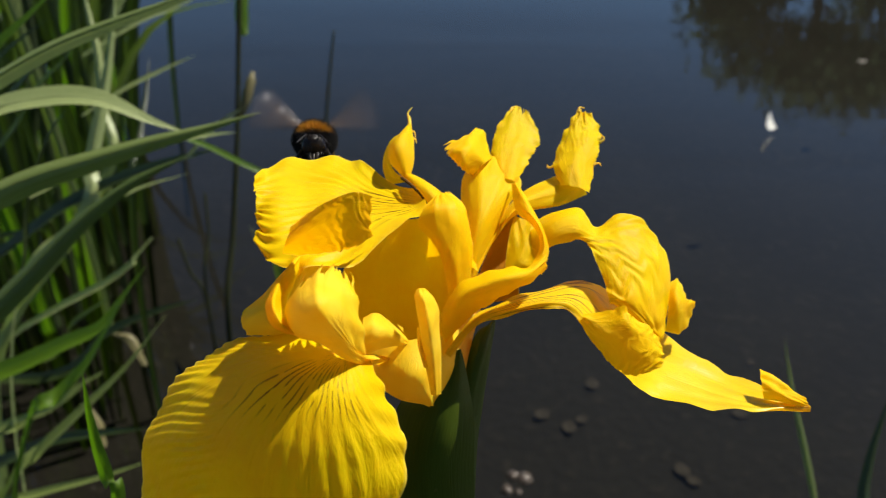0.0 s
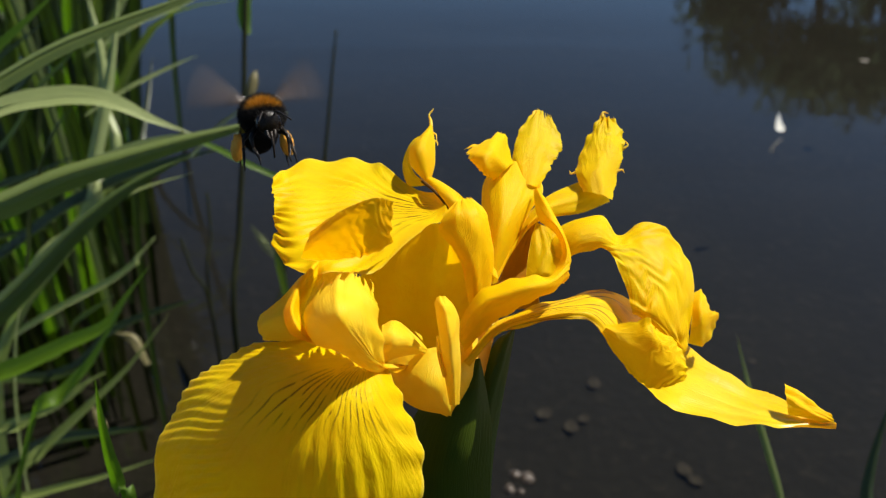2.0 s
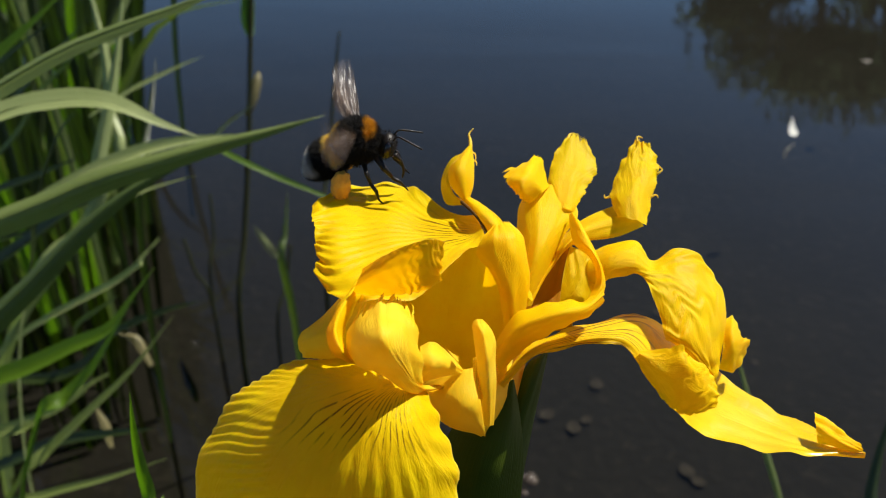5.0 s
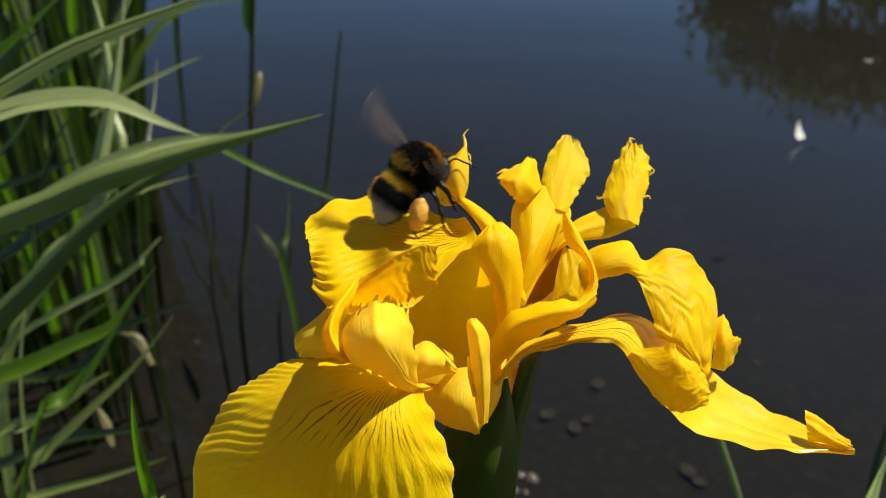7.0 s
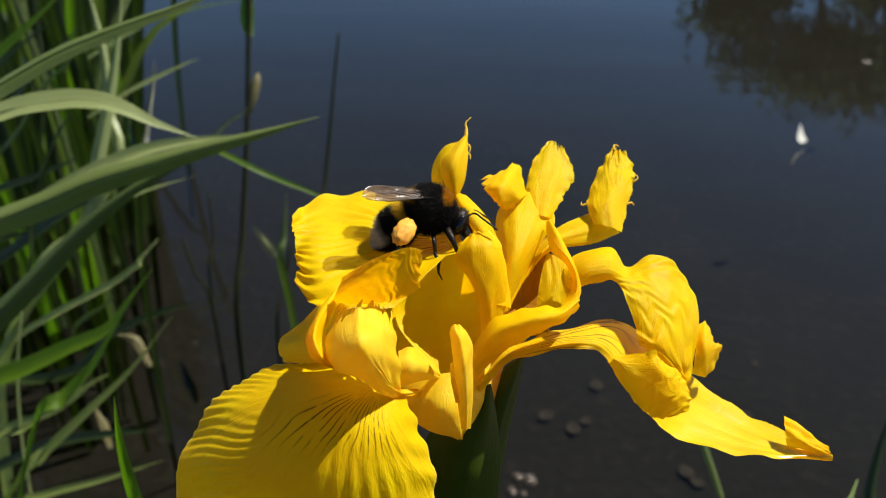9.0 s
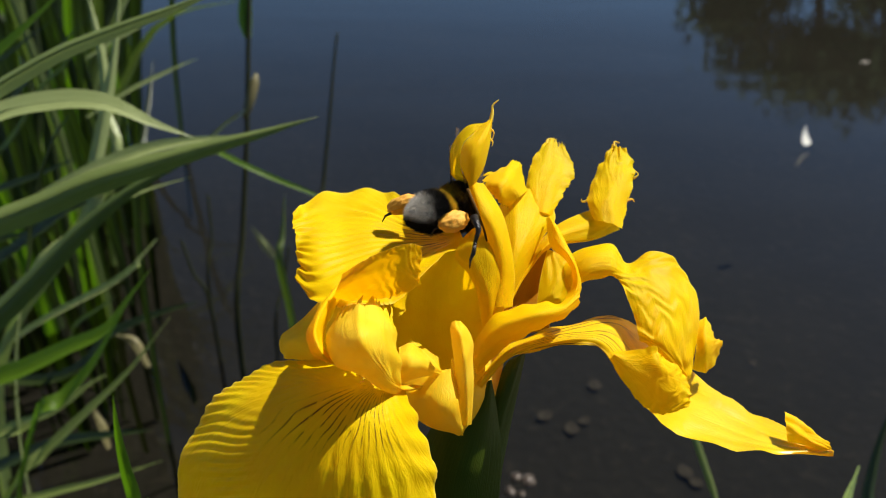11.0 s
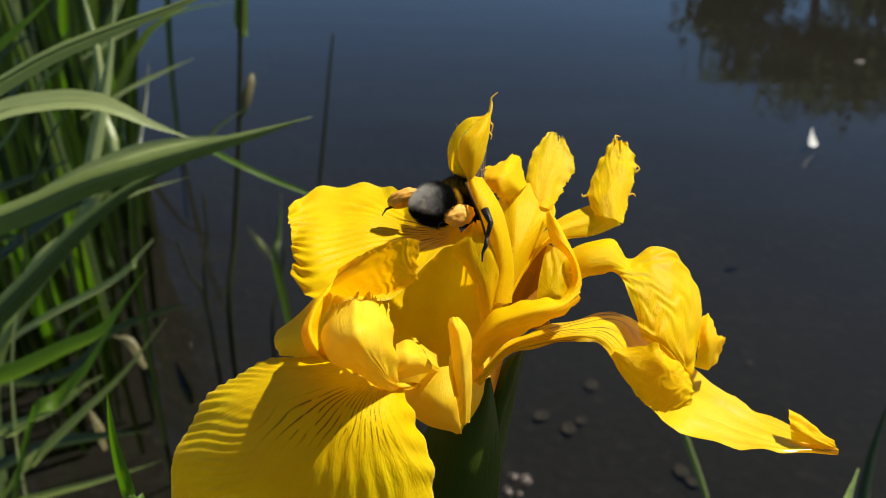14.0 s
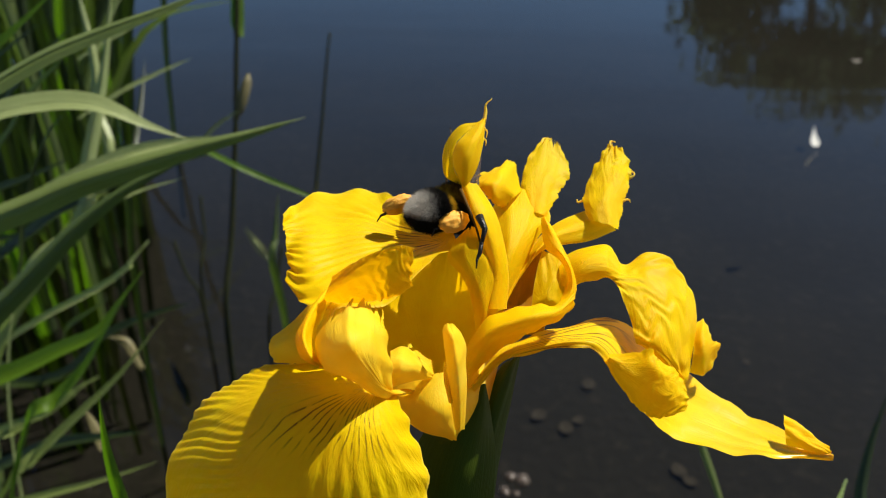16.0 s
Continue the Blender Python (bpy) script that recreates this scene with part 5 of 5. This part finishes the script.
    walk(iris_parts["lobe"], [(t, Matrix.Translation(p + Vector((-0.0040, 0.0030, 0.0042)) * a + Vector((0.0014, 0, 0))) @ Matrix.Rotation(radians(-13 * a), 4, view)) for t, a in
                              ((0, 0.3), (3.1, 0.3), (3.45, 0), (16, 0))])
    # wings beat in flight and lie along the back at rest
    for side, wing, hind in wings:
        root = wing.location.copy()
        rows = []
        for k in range(481):
            t = k / 30
            lift = 24 + 43 * (0, -1, 1)[k % 3]
            fly = 1.0 if t < 7.1 else max(0.0, 1 - (t - 7.1) / 0.4)
            if t > 10.6 and k % 15 or t > 8.4 and k % 6 or t > 7.6 and k % 3:
                continue
            rest = min(1.0, max(0.0, (t - 9.2) / 1.2))
            up = fly * lift + (1 - fly) * (7 - 4 * rest)
            back = fly * (8 + 8 * (0, 1, -1)[k % 3]) + (1 - fly) * (72 if not hind else 68) * (1 - rest)
            twist = 35
            if side > 0 and 7.45 < t < 8.12:
                up, back, twist = 40, 45, -15
            up += (58 if side > 0 else 114) * rest + (6 if side < 0 else 0) * (1 - fly) * (1 - rest)
            m = Matrix.Rotation(radians(-13 * (1 - fly) + 26 * rest), 4, "Y") @ Matrix.Rotation(radians(side * back), 4, "Z") @ Matrix.Rotation(radians(side * up), 4, "X") @ Matrix.Rotation(radians(twist), 4, "Y")
            rows.append((t, Matrix.Translation(root) @ m))
        walk(wing, rows)
    # legs: hanging in flight, spread on the petal at the end
    spread = {(-1, 2): (-15, 41, -36), (1, 2): (25, 23, 5), (-1, 0): (-24, 37, -14), (-1, 1): (-33, -28, 60)}
    for side, k, leg in bee_legs:
        root = Matrix.Translation(leg.location)
        if (side, k) in spread:
            reach = {(1, 2): (-2.4, 1.2, 1.2), (-1, 2): (0.8, -0.8, 1.0), (-1, 0): (-10.9, -8.4, 2.8)}.get((side, k), (0, 0, 0))
            end = Matrix.Translation(mm(reach)) @ Euler([radians(q) for q in spread[side, k]]).to_matrix().to_4x4()
            half = Matrix.Translation(mm(reach) * 0.5) @ Euler([radians(q) * 0.5 for q in spread[side, k]]).to_matrix().to_4x4()
            early = ((0, 0), (4.2, 0), (7, 10), (8.2, 45), (9.2, 50)) if k == 2 else ((0, 0), (7, 0), (9.2, 0))
            walk(leg, [(t, root @ Matrix.Rotation(radians(side * a), 4, "X")) for t, a in early] + [(9.9, root @ half), (10.6, root @ end), (16, root @ end)])
    walk(reeds["near"], [(0, pose(-0.0057, 0.0022, 0.0042)), (1, pose(-0.0042, 0.0034, 0.0064)), (2, pose(-0.0042, 0.0014, 0.0027)), (3, pose(0.0000, 0.0014, 0.0027)), (3.5, pose(0.0020, 0.0010, 0.0020)), (4, pose(0.0025, 0.0007, 0.0012)), (5.2, pose(0.0017, 0.0005, 0.0010)), (7, pose(0.0020, 0.0005, 0.0009)), (8, pose(0.0003, 0.0004, 0.0007)), (9, pose(-0.0008, 0.0003, 0.0006)), (11.5, pose(-0.0006, 0.0005, 0.0010)), (12.5, pose(0.0006, 0.0001, 0.0002)), (13, pose(0.0000, 0.0000, 0.0000)), (14, pose(-0.0013, 0.0012, 0.0022)), (15, pose(-0.0025, 0.0005, 0.0010)), (16, pose(-0.0021, 0.0004, 0.0007))])
    walk(reeds["long"], [(t, pose(x, 0, 0)) for t, x in ((0, -0.021), (0.5, -0.022), (1, -0.020), (1.5, -0.017), (2, -0.012), (2.5, -0.002), (3, 0), (4, 0), (8, -0.001), (12, -0.001), (16, -0.003))])
    walk(reeds["stem"], [(0, pose(-0.0039, 0.0000, 0.0000)), (1, pose(-0.0088, 0.0000, 0.0000)), (2, pose(-0.0010, 0.0000, 0.0000)), (3, pose(0.0069, 0.0000, 0.0000)), (3.5, pose(0.0059, 0.0000, 0.0000)), (4, pose(0.0020, 0.0000, 0.0000)), (6.5, pose(0.0010, 0.0000, 0.0000)), (8, pose(0.0039, 0.0000, 0.0000)), (9, pose(0.0000, 0.0000, 0.0000)), (12, pose(0.0020, 0.0000, 0.0000)), (13, pose(0.0000, 0.0000, 0.0000)), (14, pose(-0.0020, 0.0000, 0.0000)), (16, pose(-0.0020, 0.0000, 0.0000))])
    foot = Vector((0.1411, 0.3029, 0.175))
    walk(reeds["right"], [(t, Matrix.Translation(foot + Vector((x, z * 0.5, z))) @ Matrix.Rotation(radians(a), 4, "Y") @ Matrix.Translation(-foot)) for t, x, z, a in
                          ((0, 0.048, -0.005, 8), (0.5, 0.0614, -0.002, 12), (1, 0.0647, -0.001, 15), (1.5, 0.043, -0.002, 9), (2, 0.031, -0.002, 3), (2.5, 0.0245, 0, 0), (3, 0.0273, 0, 1), (3.5, 0.035, 0, 3), (4, 0.0407, 0, 5), (5, 0.0279, 0, 2), (6.5, 0.0078, 0, 0), (7, 0.0085, 0, 0), (8, 0.004, 0, 0), (9, 0.001, 0, 0), (12.5, -0.0017, 0, 0), (13, 0, 0, 0), (14.5, -0.0056, 0, 0), (16, 0.0039, 0, 0))])
    walk(reeds["bud"], [(0, pose(0.0179, -0.0056, -0.0106)), (4, pose(0.0179, -0.0037, -0.0070)), (6.5, pose(0.0104, -0.0002, -0.0004)), (7, pose(0.0092, 0.0053, 0.0100)), (7.5, pose(0.0092, 0.0028, 0.0053)), (8, pose(0.0008, 0.0018, 0.0033)), (8.5, pose(0.0008, 0.0019, 0.0035)), (9, pose(-0.0004, 0.0013, 0.0025)), (11.5, pose(0.0016, 0.0036, 0.0069)), (12, pose(0.0068, 0.0035, 0.0065)), (12.5, pose(0.0000, -0.0003, -0.0005)), (13, pose(0.0002, -0.0007, -0.0014)), (14, pose(0.0018, 0.0027, 0.0051)), (15, pose(0.0002, -0.0021, -0.0039)), (16, pose(-0.0010, 0.0008, 0.0016))])
    walk(water, [(t, pose(0.05 * t, -0.02 * t, 0)) for t in (0, 4, 8, 12, 16)])
    at = litter["petal"].matrix_basis.translation.copy()
    walk(litter["petal"], [(t, Matrix.Translation(at + Vector(q) + Vector((0, 0, 0.016))) @ Matrix.Rotation(radians(62), 4, "Y") @ Matrix.Rotation(radians(40), 4, "X")) for t, q in
                           ((0, (-0.043, 0.075, 0)), (2, (-0.035, 0.065, 0)), (4, (-0.026, 0.055, 0)), (7, (-0.022, 0.03, 0)), (9, (-0.02, 0.02, 0)), (12.5, (-0.006, 0.004, 0)), (16, (0.01, 0, 0)))])


motions()
